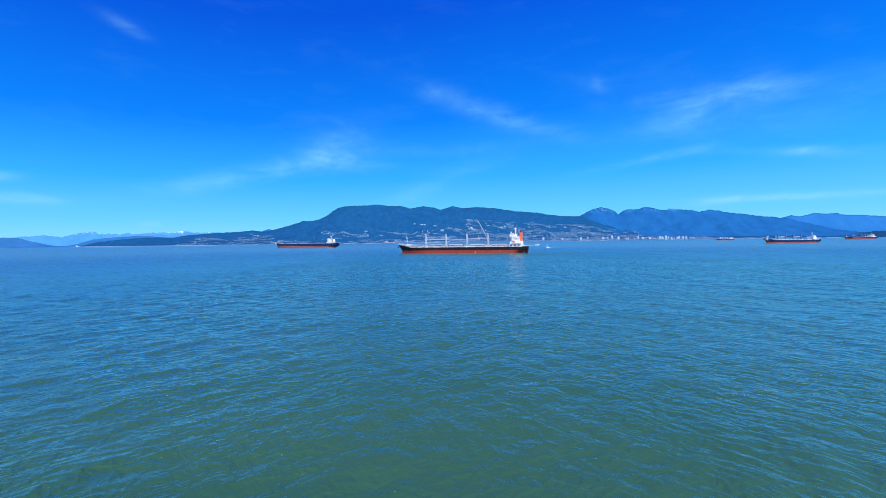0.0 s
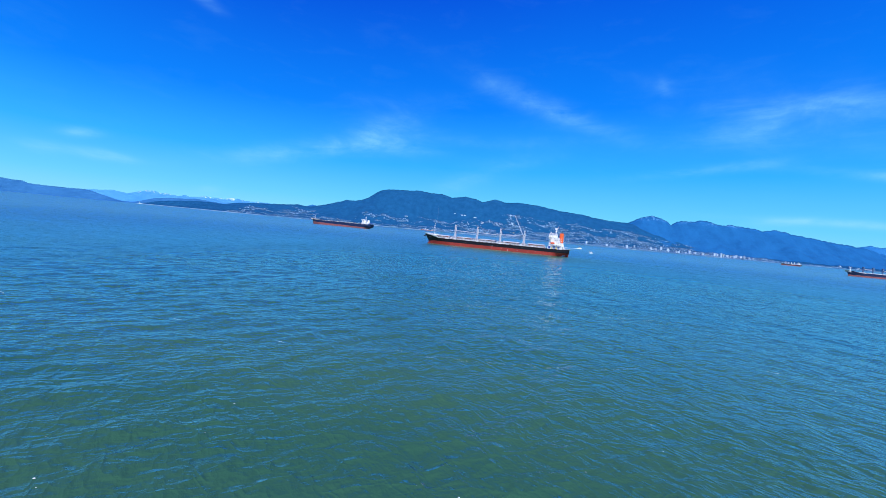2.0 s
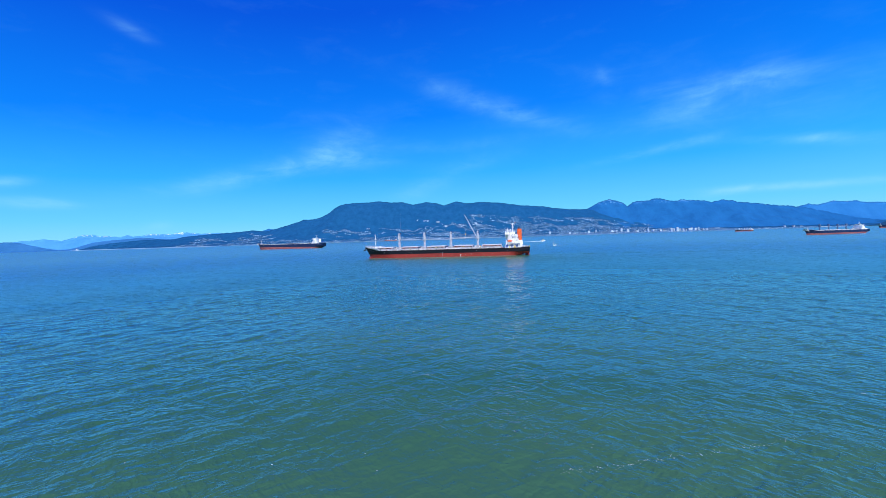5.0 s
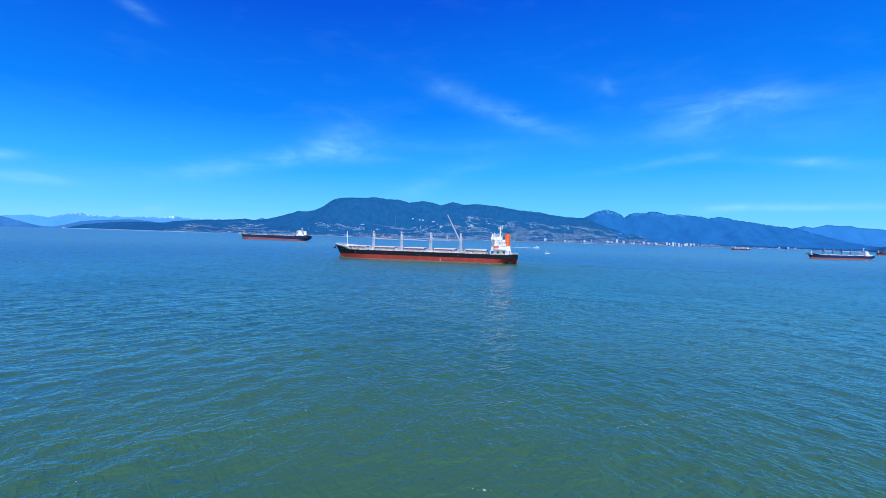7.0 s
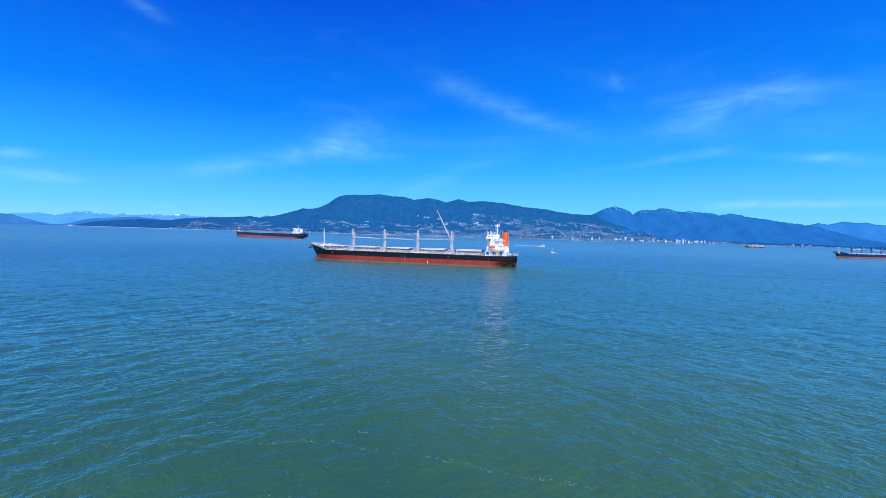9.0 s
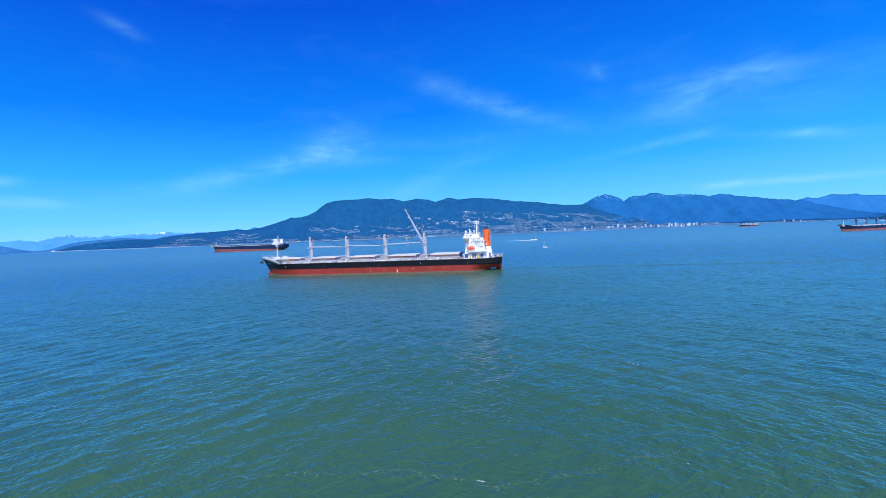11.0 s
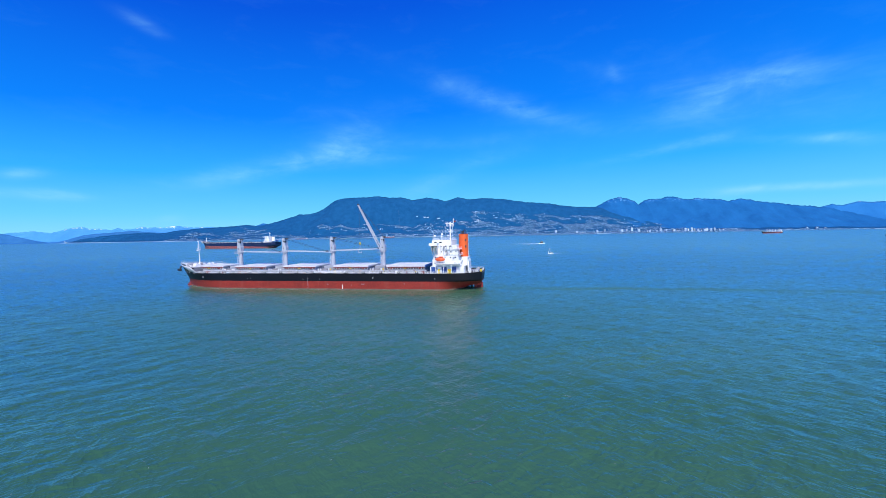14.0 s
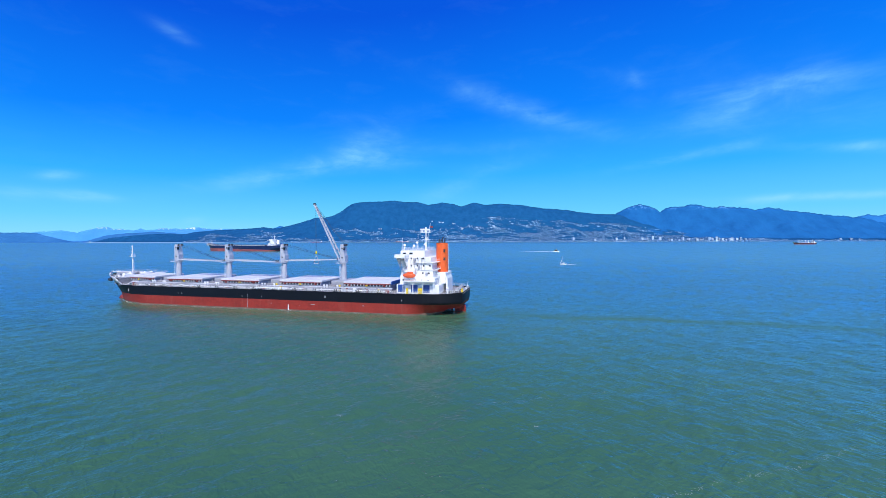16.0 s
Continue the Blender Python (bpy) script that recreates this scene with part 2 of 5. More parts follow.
    share = calc(n, "MULTIPLY", share, calc(n, "SUBTRACT", 1.0, calc(n, "MULTIPLY", calc(n, "MULTIPLY", band, reach), 0.62)))
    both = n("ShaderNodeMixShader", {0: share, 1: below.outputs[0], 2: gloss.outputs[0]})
    n("ShaderNodeOutputMaterial", {"Surface": both.outputs[0]})
    return m


def hazy_forest_material(name, dark, light, scale=0.01, snow=0.0, rock=0.0, sand=0.0):
    m = bpy.data.materials.new(name)
    m.use_nodes = True
    n = nodes_of(m.node_tree)
    geo = n("ShaderNodeNewGeometry")
    where = geo.outputs["Position"]
    wide = n("ShaderNodeTexNoise", {"Vector": where, "Scale": scale, "Detail": 6.0, "Roughness": 0.62}).outputs[0]
    fine = n("ShaderNodeTexNoise", {"Vector": where, "Scale": scale * 9, "Detail": 4.0, "Roughness": 0.7}).outputs[0]
    both = calc(n, "MULTIPLY_ADD", fine, 0.3, calc(n, "MULTIPLY", wide, 0.7))
    # dark and light tones carry the blue distance haze in the base colour
    c = ramp(n, both, [(0.38, dark), (0.62, light)])
    z = n("ShaderNodeSeparateXYZ", {0: where}).outputs[2]
    # beach, snow and rock colours are tinted with the same haze blue
    if sand:
        edge = n("ShaderNodeMapRange", {"Value": z, "From Min": sand, "From Max": sand * 0.6}).outputs[0]
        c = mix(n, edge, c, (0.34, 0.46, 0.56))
    if snow:
        hgt = calc(n, "ADD", z, calc(n, "MULTIPLY", calc(n, "SUBTRACT", fine, 0.5), 120.0))
        white = n("ShaderNodeMapRange", {"Value": hgt, "From Min": snow, "From Max": snow + 6}).outputs[0]
        field = n("ShaderNodeTexNoise", {"Vector": where, "Scale": 0.011, "Detail": 2.0}).outputs[0]
        white = calc(n, "MULTIPLY", white, n("ShaderNodeMapRange", {"Value": field, "From Min": 0.485, "From Max": 0.525}).outputs[0])
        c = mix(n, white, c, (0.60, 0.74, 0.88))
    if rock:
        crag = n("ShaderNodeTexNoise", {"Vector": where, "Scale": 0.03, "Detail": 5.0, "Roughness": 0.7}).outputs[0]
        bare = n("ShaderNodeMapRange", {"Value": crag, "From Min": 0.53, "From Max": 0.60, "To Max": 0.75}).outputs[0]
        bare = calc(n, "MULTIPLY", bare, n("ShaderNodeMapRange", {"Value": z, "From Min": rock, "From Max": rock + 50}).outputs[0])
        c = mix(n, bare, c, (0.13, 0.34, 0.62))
    bump = n("ShaderNodeBump", {"Height": fine, "Strength": 0.3, "Distance": 4.0}).outputs[0]
    b = n("ShaderNodeBsdfPrincipled", {"Base Color": c, "Roughness": 0.95, "Specular IOR Level": 0.1, "Normal": bump})
    n("ShaderNodeOutputMaterial", {"Surface": b.outputs[0]})
    return m


WATER = water_material()
# haze painted as base colour: woods turn bluer and paler with distance
HAZY_FOREST = hazy_forest_material("hazy_conifer_slope", (0.005, 0.070, 0.188), (0.010, 0.098, 0.242), 0.02, sand=4.2)
BLUE_RIDGE = hazy_forest_material("hazy_conifer_ridge", (0.008, 0.095, 0.270), (0.013, 0.130, 0.350), 0.008, rock=330.0)
PALE_RIDGE = hazy_forest_material("hazy_snowy_range", (0.060, 0.260, 0.560), (0.080, 0.300, 0.620), 0.006, snow=150.0)
RIGHT_RIDGE = hazy_forest_material("hazy_range_with_snow", (0.018, 0.150, 0.400), (0.026, 0.180, 0.450), 0.006, snow=308.0)
BLACK = material("black_hull_paint", (0.005, 0.006, 0.010), 0.5, spread=0.25, grain=0.5, stain=0.2, stain_colour=(0.03, 0.027, 0.027), stain_scale=0.12, streak=True, shine=0.25)
RED = material("red_antifouling", (0.27, 0.023, 0.013), 0.65, spread=0.26, grain=0.4, stain=0.6, stain_colour=(0.30, 0.085, 0.062), stain_scale=0.1, streak=True)
SCUM = material("waterline_scum", (0.16, 0.11, 0.085), 0.8, spread=0.4, grain=1.2)
GREY = material("crane_grey", (0.40, 0.43, 0.50), 0.5, spread=0.08, grain=0.6, stain=0.25, stain_colour=(0.22, 0.17, 0.14), stain_scale=0.3, streak=True)
DECK = material("deck_grey", (0.27, 0.27, 0.29), 0.75, spread=0.2, grain=0.6, stain=0.5, stain_colour=(0.17, 0.09, 0.06), stain_scale=0.2)
HATCH = material("hatch_grey", (0.58, 0.60, 0.66), 0.55, spread=0.1, grain=0.4, stain=0.35, stain_colour=(0.27, 0.22, 0.2), stain_scale=0.1)
COAMING = material("coaming_grey", (0.36, 0.38, 0.43), 0.6, spread=0.1, stain=0.3, stain_scale=0.3, streak=True)
DARKRED = material("rail_and_shaded_bulb_red", (0.22, 0.03, 0.025), 0.6, spread=0.2)
DARK = material("dark_recess", (0.03, 0.033, 0.04), 0.6)
WHITE = material("white_ship_paint", (0.80, 0.81, 0.82), 0.4, spread=0.03, grain=0.5, stain=0.18, stain_colour=(0.5, 0.42, 0.34), stain_scale=0.25, streak=True)
ORANGE = material("funnel_orange", (0.78, 0.12, 0.018), 0.42, spread=0.06, grain=0.4, stain=0.2, stain_colour=(0.45, 0.06, 0.02), stain_scale=0.15, streak=True)
BOATRED = material("lifeboat_orange", (0.72, 0.11, 0.03), 0.4, spread=0.05)
SOOT = material("sooty_pipe", (0.02, 0.02, 0.022), 0.7)
GLASS = material("dark_window_glass", (0.01, 0.016, 0.022), 0.08)
YELLOW = material("yellow_paint", (0.72, 0.52, 0.03), 0.5, spread=0.1)
ROPE = material("steel_wire", (0.06, 0.06, 0.065), 0.5, metal=0.6)
NAVY = material("navy_hull_paint", (0.009, 0.022, 0.075), 0.5, spread=0.2, shine=0.2)
DARKCRANE = material("dark_crane_paint", (0.08, 0.14, 0.24), 0.6, spread=0.15, shine=0.2)
# blue painted as shade on hatch end and doorways; also a lifeboat's paint
SHADE_BOAT_BLUE = material("shade_and_boat_blue", (0.02, 0.08, 0.30), 0.5, spread=0.1)
# far town walls: the blue of distance is mixed into both colours
CONCRETE = material("hazy_apartment_wall", (0.24, 0.34, 0.46), 0.8, random_part=0.3)
HOUSEWALL = material("hazy_house_wall", (0.42, 0.56, 0.72), 0.8, spread=0.15, grain=0.1)
ROOFING = material("grey_house_roof", (0.16, 0.16, 0.17), 0.8)
SAILCLOTH = material("white_sailcloth", (0.8, 0.8, 0.78), 0.7)
FOAM = material("sea_foam", (0.75, 0.8, 0.82), 0.7)


# ---- building helpers ----
def part(name, bm, mat, parent=None, label="", smooth=False, kind=""):
    me = bpy.data.meshes.new(name)
    if smooth:
        for f in bm.faces:
            f.smooth = True
    bm.to_mesh(me)
    bm.free()
    me.materials.append(mat)
    ob = new(name, me)
    if parent:
        ob.parent = parent
    return tagged(ob, label, kind=kind)


def thing(name, label, category, place=(0, 0, 0), group="", turn=0.0):
    ob = new(name)
    ob.matrix_world = pose(*place, 0, 0, turn)
    return tagged(ob, label, category, group)


def box(bm, x0, y0, z0, x1, y1, z1, bevel=0.0):
    vs = bmesh.ops.create_cube(bm, size=1.0)["verts"]
    for v in vs:
        v.co = Vector(((x0 + x1) / 2 + v.co.x * (x1 - x0), (y0 + y1) / 2 + v.co.y * (y1 - y0), (z0 + z1) / 2 + v.co.z * (z1 - z0)))
    if bevel:
        es = {e for v in vs for e in v.link_edges}
        bmesh.ops.bevel(bm, geom=list(es), offset=bevel, segments=2, affect="EDGES", profile=0.5)
    return bm


def rod(bm, a, b, r0, r1=None, sides=8):
    a, b = Vector(a), Vector(b)
    r1 = r0 if r1 is None else r1
    d = b - a
    m = Matrix.Translation((a + b) / 2) @ d.to_track_quat("Z", "Y").to_matrix().to_4x4()
    bmesh.ops.create_cone(bm, cap_ends=True, segments=sides, radius1=r0, radius2=r1, depth=d.length, matrix=m)
    return bm


def beam(bm, a, b, w, h=None):
    """A straight bar of rectangular section from a to b."""
    a, b = Vector(a), Vector(b)
    h = h or w
    d = b - a
    m = Matrix.Translation((a + b) / 2) @ d.to_track_quat("X", "Z").to_matrix().to_4x4() @ Matrix.Diagonal((d.length, w, h, 1))
    bmesh.ops.create_cube(bm, size=1.0, matrix=m)
    return bm


def prism(bm, outline, y0, y1):
    """A side outline of (x, z) points, drawn out from y0 to y1."""
    a = [bm.verts.new((x, y0, z)) for x, z in outline]
    b = [bm.verts.new((x, y1, z)) for x, z in outline]
    bm.faces.new(a)
    bm.faces.new(b[::-1])
    k = len(a)
    for i in range(k):
        bm.faces.new((a[i], b[i], b[(i + 1) % k], a[(i + 1) % k]))
    bmesh.ops.recalc_face_normals(bm, faces=bm.faces[:])
    return bm


def sheet(rows):
    """A mesh skin over rows of points."""
    bm = bmesh.new()
    vs = [[bm.verts.new(p) for p in row] for row in rows]
    for i in range(len(vs) - 1):
        for j in range(len(vs[0]) - 1):
            q = (vs[i][j], vs[i][j + 1], vs[i + 1][j + 1], vs[i + 1][j])
            bm.faces.new(q)
    return bm


def between(x, table):
    xs, ys = zip(*table)
    return float(np.interp(x, xs, ys))


# ---- the sea ----
def wave_trains():
    rng = np.random.RandomState(4)
    out = []
    for i in range(30):
        length = 2.2 * 1.085 ** i * rng.uniform(0.92, 1.08)
        way = radians((-130 if i % 2 else -47) + rng.normal(0, 22))
        k = 2 * math.pi / length
        out.append((k * math.cos(way), k * math.sin(way), (0.0158 if i < 15 else 0.0125) * length ** 0.22, rng.uniform(0, 6.28)))
    return out


TRAINS = wave_trains()


def wave_height(x, y, step=0.75):
    """Height of the swell; waves too short for a mesh of that step are left out."""
    return sum(np.clip((6.2832 / math.hypot(kx, ky) / step - 2.2) / 2.0, 0, 1) * a * np.sin(kx * x + ky * y + p) for kx, ky, a, p in TRAINS)


def build_sea():
    def axis(fine0, fine1, step, far0, far1, back, ahead):
        a = list(np.arange(fine0, fine1 + step / 2, step))
        w = [step] * len(a)
        d = step
        while a[-1] < far1:
            d *= ahead if d < 7 else 1.25
            a.append(min(a[-1] + d, far1))
            w.append(d)
        d = step
        while a[0] > far0:
            d *= back if d < 7 else 1.25
            a.insert(0, max(a[0] - d, far0))
            w.insert(0, d)
        return np.array(a), np.array(w)
    xs, wx = axis(-75, 215, 0.75, -14000, 14000, 1.016, 1.016)
    ys, wy = axis(-508, -40, 0.75, -9000, 16000, 1.3, 1.014)
    X, Y = np.meshgrid(xs, ys)
    Z = wave_height(X, Y, np.maximum(wx[None, :], wy[:, None]))
    h, w = X.shape
    me = bpy.data.meshes.new("sea")
    co = np.stack([X, Y, Z], -1).reshape(-1, 3)
    idx = np.arange(h * w).reshape(h, w)
    quad = np.stack([idx[:-1, :-1], idx[:-1, 1:], idx[1:, 1:], idx[1:, :-1]], -1).reshape(-1, 4)
    me.vertices.add(len(co))
    me.vertices.foreach_set("co", co.ravel())
    me.loops.add(quad.size)
    me.loops.foreach_set("vertex_index", quad.ravel())
    me.polygons.add(len(quad))
    me.polygons.foreach_set("loop_start", np.arange(len(quad)) * 4)
    me.polygons.foreach_set("use_smooth", np.ones(len(quad), bool))
    me.update(calc_edges=True)
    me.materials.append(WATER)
    tagged(new("water", me), "wide grey-green sea bay with small wind ripples", "sea", kind="structure")


build_sea()

# ---- far shore: s runs along the shore, d away from the start ----
HEADING = radians(12)
AWAY = Vector((-math.sin(HEADING), math.cos(HEADING), 0))
ALONG = Vector((math.cos(HEADING), math.sin(HEADING), 0))
ORIGIN = Vector((58, -513, 0))


def shore_place(s, d, z=0.0):
    return ORIGIN + ALONG * s + AWAY * d + Vector((0, 0, z))


def fbm(x, y, octaves=5):
    return noise.fractal((x, y, 3.7), 1.0, 2.1, octaves, noise_basis="PERLIN_ORIGINAL")


def slope_of(s, v, ridge, shape, rough, size):
    """Height at share v of the way from shore to crest."""
    top = ridge(s)
    z = top * shape(v)
    gully = fbm(s / size, v * 2.2, 5) * rough * top * math.sin(math.pi * min(v, 1.0)) ** 0.8
    return max(0.0, z + gully)


def build_ridge(name, label, mat, table, shore, depth, shape, rough, size, steps=420, rows=36, jag=0.0, s0=None, s1=None):
    s0 = table[0][0] if s0 is None else s0
    s1 = table[-1][0] if s1 is None else s1

    def ridge(s):
        return between(s, table) + jag * fbm(s / 40.0, 8.1, 4)
    pts = []
    for i in range(rows + 7):
        v = i / rows
        row = []
        for j in range(steps + 1):
            s = s0 + (s1 - s0) * j / steps
            a, b = shore(s), depth(s)
            if v <= 1:
                z = slope_of(s, v, ridge, shape, rough, size)
                d = a + (b - a) * v
            else:
                z = ridge(s) * max(0, 1 - (v - 1) * 5.2)
                d = b + (v - 1) * 700
            row.append(shore_place(s, d, z - (0.6 if i == 0 else 0)))
        pts.append(row)
    bm = sheet(pts)
    return tagged(part(name, bm, mat, smooth=True), label, "mountain", kind="structure"), (ridge, shore, depth, shape, rough, size)


def limit(base):
    return lambda s: base - 0.05 * abs(s)


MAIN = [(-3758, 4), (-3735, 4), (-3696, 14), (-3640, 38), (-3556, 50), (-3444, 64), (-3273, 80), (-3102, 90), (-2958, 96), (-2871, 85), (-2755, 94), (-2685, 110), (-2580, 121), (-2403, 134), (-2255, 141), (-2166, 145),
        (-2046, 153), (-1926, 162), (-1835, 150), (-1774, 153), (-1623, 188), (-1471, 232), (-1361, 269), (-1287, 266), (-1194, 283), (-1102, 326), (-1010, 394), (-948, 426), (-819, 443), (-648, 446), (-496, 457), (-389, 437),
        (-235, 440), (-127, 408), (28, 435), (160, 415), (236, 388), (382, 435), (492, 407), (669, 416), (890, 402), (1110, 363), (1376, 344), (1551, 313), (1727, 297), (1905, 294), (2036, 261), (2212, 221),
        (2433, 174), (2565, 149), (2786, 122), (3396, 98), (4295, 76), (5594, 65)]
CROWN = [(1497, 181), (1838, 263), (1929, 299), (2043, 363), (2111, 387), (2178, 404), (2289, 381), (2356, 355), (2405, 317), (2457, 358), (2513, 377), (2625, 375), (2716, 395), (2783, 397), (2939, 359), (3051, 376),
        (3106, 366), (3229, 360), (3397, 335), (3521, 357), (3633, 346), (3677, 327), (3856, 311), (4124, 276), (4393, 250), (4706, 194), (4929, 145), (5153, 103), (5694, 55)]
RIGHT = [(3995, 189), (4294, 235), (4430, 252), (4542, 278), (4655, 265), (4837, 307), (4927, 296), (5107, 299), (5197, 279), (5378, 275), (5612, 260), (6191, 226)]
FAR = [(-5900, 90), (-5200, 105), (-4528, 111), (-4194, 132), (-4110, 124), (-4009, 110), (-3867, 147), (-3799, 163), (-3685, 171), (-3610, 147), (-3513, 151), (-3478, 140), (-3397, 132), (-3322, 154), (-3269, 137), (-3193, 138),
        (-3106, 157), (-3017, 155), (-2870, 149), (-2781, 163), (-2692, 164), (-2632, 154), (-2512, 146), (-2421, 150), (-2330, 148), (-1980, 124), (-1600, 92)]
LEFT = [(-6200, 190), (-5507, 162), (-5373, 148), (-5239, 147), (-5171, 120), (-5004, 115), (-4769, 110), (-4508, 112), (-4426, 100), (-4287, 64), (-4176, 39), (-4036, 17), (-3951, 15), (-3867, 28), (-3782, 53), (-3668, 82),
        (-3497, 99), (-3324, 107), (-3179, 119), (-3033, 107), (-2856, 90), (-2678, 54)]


def main_shore(s):
    # the headland at the end is a thin tongue of land
    tongue = max(0.0, min(1.0, (-2500 - s) / 900))
    return 4230 - 0.05 * abs(s) + 430 * tongue + 25 * fbm(s / 260.0, 1.0, 4)


def main_shape(v):
    return between(v, [(0, 0), (0.02, 0.012), (0.3, 0.13), (0.55, 0.36), (0.8, 0.72), (1, 1)])


def plain_shape(v):
    return v ** 1.25


build_ridge("snowy_range", "far mountains with patches of snow, coloured in pale haze blue", PALE_RIDGE, FAR, lambda s: 4850 - 0.05 * abs(s), limit(4890), plain_shape, 0.12, 160, 700, 14, 5)
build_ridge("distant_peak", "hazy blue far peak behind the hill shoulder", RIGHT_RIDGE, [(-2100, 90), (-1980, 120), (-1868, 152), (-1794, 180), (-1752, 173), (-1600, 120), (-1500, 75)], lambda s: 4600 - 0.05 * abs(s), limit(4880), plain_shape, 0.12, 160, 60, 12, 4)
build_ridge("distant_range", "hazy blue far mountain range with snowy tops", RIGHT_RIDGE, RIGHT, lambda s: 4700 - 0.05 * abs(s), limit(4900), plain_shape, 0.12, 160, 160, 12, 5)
build_ridge("crown_mountain", "forested mountains with a rocky crown peak, coloured in haze blue", BLUE_RIDGE, CROWN, lambda s: 4450 - 0.05 * abs(s), limit(4870), plain_shape, 0.14, 300, 420, 26, 9)
# island wood tones have distance haze mixed in
build_ridge("island_ridge", "wooded island ridge beyond the headland, coloured in haze blue", hazy_forest_material("hazy_island_conifers", (0.022, 0.120, 0.300), (0.032, 0.150, 0.360), 0.008), LEFT, lambda s: 4780 - 0.05 * abs(s), limit(4870), plain_shape, 0.15, 160, 300, 14, 3)
_, HILL = build_ridge("mountain_slope", "forested mountain slope above the shore, coloured in haze blue", HAZY_FOREST, MAIN, main_shore, limit(4800), main_shape, 0.13, 300, 900, 64, 4)

# ---- the bulk carrier ----
DECK_Z = 7.6


def stem_x(z):
    return between(z, [(-2, -78.2), (0, -78.0), (3, -78.4), (5, -79.4), (8, -81.2), (12.5, -83.8)])


def tail_x(z):
    return between(z, [(-2, 74.5), (0, 75.2), (0.9, 75.8), (1.6, 78.0), (2.1, 81.0), (2.6, 82.2), (3.2, 82.8), (8.4, 83.2), (13, 83.2)])


def sheer(x):
    """Top edge of the black hull side."""
    return between(x, [(-84.6, 12.0), (-82, 11.5), (-78, 10.7), (-73, 9.9), (-68, 8.6), (-64.5, 7.9), (-62, 7.7), (60, 7.6), (75, 7.8), (85, 8.1)])


def half_beam(x, z):
    zf = min(max(z, 0), 12) / 12
    xs = stem_x(z)
    entry = 34 - 9 * zf
    t = min(max((x - xs) / entry, 0), 1)
    fore = 1 - (1 - t) ** (2.0 + 0.25 * zf)
    u = min(max((x - 69.0) / 15.5, 0), 1)
    aft = 1 - 0.50 * u ** 3.0
    low = max(0.0, 1 - max(z, 0) / 4.2)
    aft *= 1 - 0.85 * low ** 0.9 * min(max((x - 60.0) / 17.0, 0), 1) ** 2.4
    return 13.6 * fore * aft


def hull_band(low, high, levels, side, columns=110):
    """One side's skin between two heights that may follow the ship's length."""
    rows = []
    for i in range(levels + 1):
        k = i / levels
        row = []
        for j in range(columns + 1):
            u = j / columns
            u = 0.5 - 0.5 * math.cos(math.pi * u)
            z = low(0) + (high(0) - low(0)) * k
            x = stem_x(z) + (tail_x(z) - stem_x(z)) * u
            z = low(x) + (high(x) - low(x)) * k
            x = stem_x(z) + (tail_x(z) - stem_x(z)) * u
            row.append((x, side * half_beam(x, z), z))
        rows.append(row)
    return rows


def both_sides(low, high, levels, cap=True):
    bm = bmesh.new()
    grids = []
    for side in (-1, 1):
        vs = [[bm.verts.new(p) for p in row] for row in hull_band(low, high, levels, side)]
        grids.append(vs)
        for i in range(len(vs) - 1):
            for j in range(len(vs[0]) - 1):
                q = [vs[i][j], vs[i][j + 1], vs[i + 1][j + 1], vs[i + 1][j]]
                bm.faces.new(q if side < 0 else q[::-1])
    if cap:
        a, b = grids
        for i in range(len(a) - 1):
            bm.faces.new((a[i][-1], b[i][-1], b[i + 1][-1], a[i + 1][-1]))
    bmesh.ops.remove_doubles(bm, verts=bm.verts[:], dist=0.004)
    return bm


def rail(bm, points, height=1.05, post=0.05, bars=(1.05, 0.7, 0.36), gap=1.5):
    """Stanchions and bars along a line of points."""
    for a, b in zip(points, points[1:]):
        a, b = Vector(a), Vector(b)
        k = max(1, round((b - a).length / gap))
        for i in range(k + 1):
            p = a + (b - a) * i / k
            beam(bm, p, p + Vector((0, 0, height)), post)
        for h in bars:
            beam(bm, a + Vector((0, 0, h)), b + Vector((0, 0, h)), post * 0.8)
    return bm


def ladder(bm, a, b, width=0.5, steps=12, wide=(0, 1, 0)):
    a, b, w = Vector(a), Vector(b), Vector(wide) * width / 2
    beam(bm, a - w, b - w, 0.06)
    beam(bm, a + w, b + w, 0.06)
    for i in range(steps):
        p = a + (b - a) * (i + 0.5) / steps
        beam(bm, p - w, p + w, 0.05)
    return bm


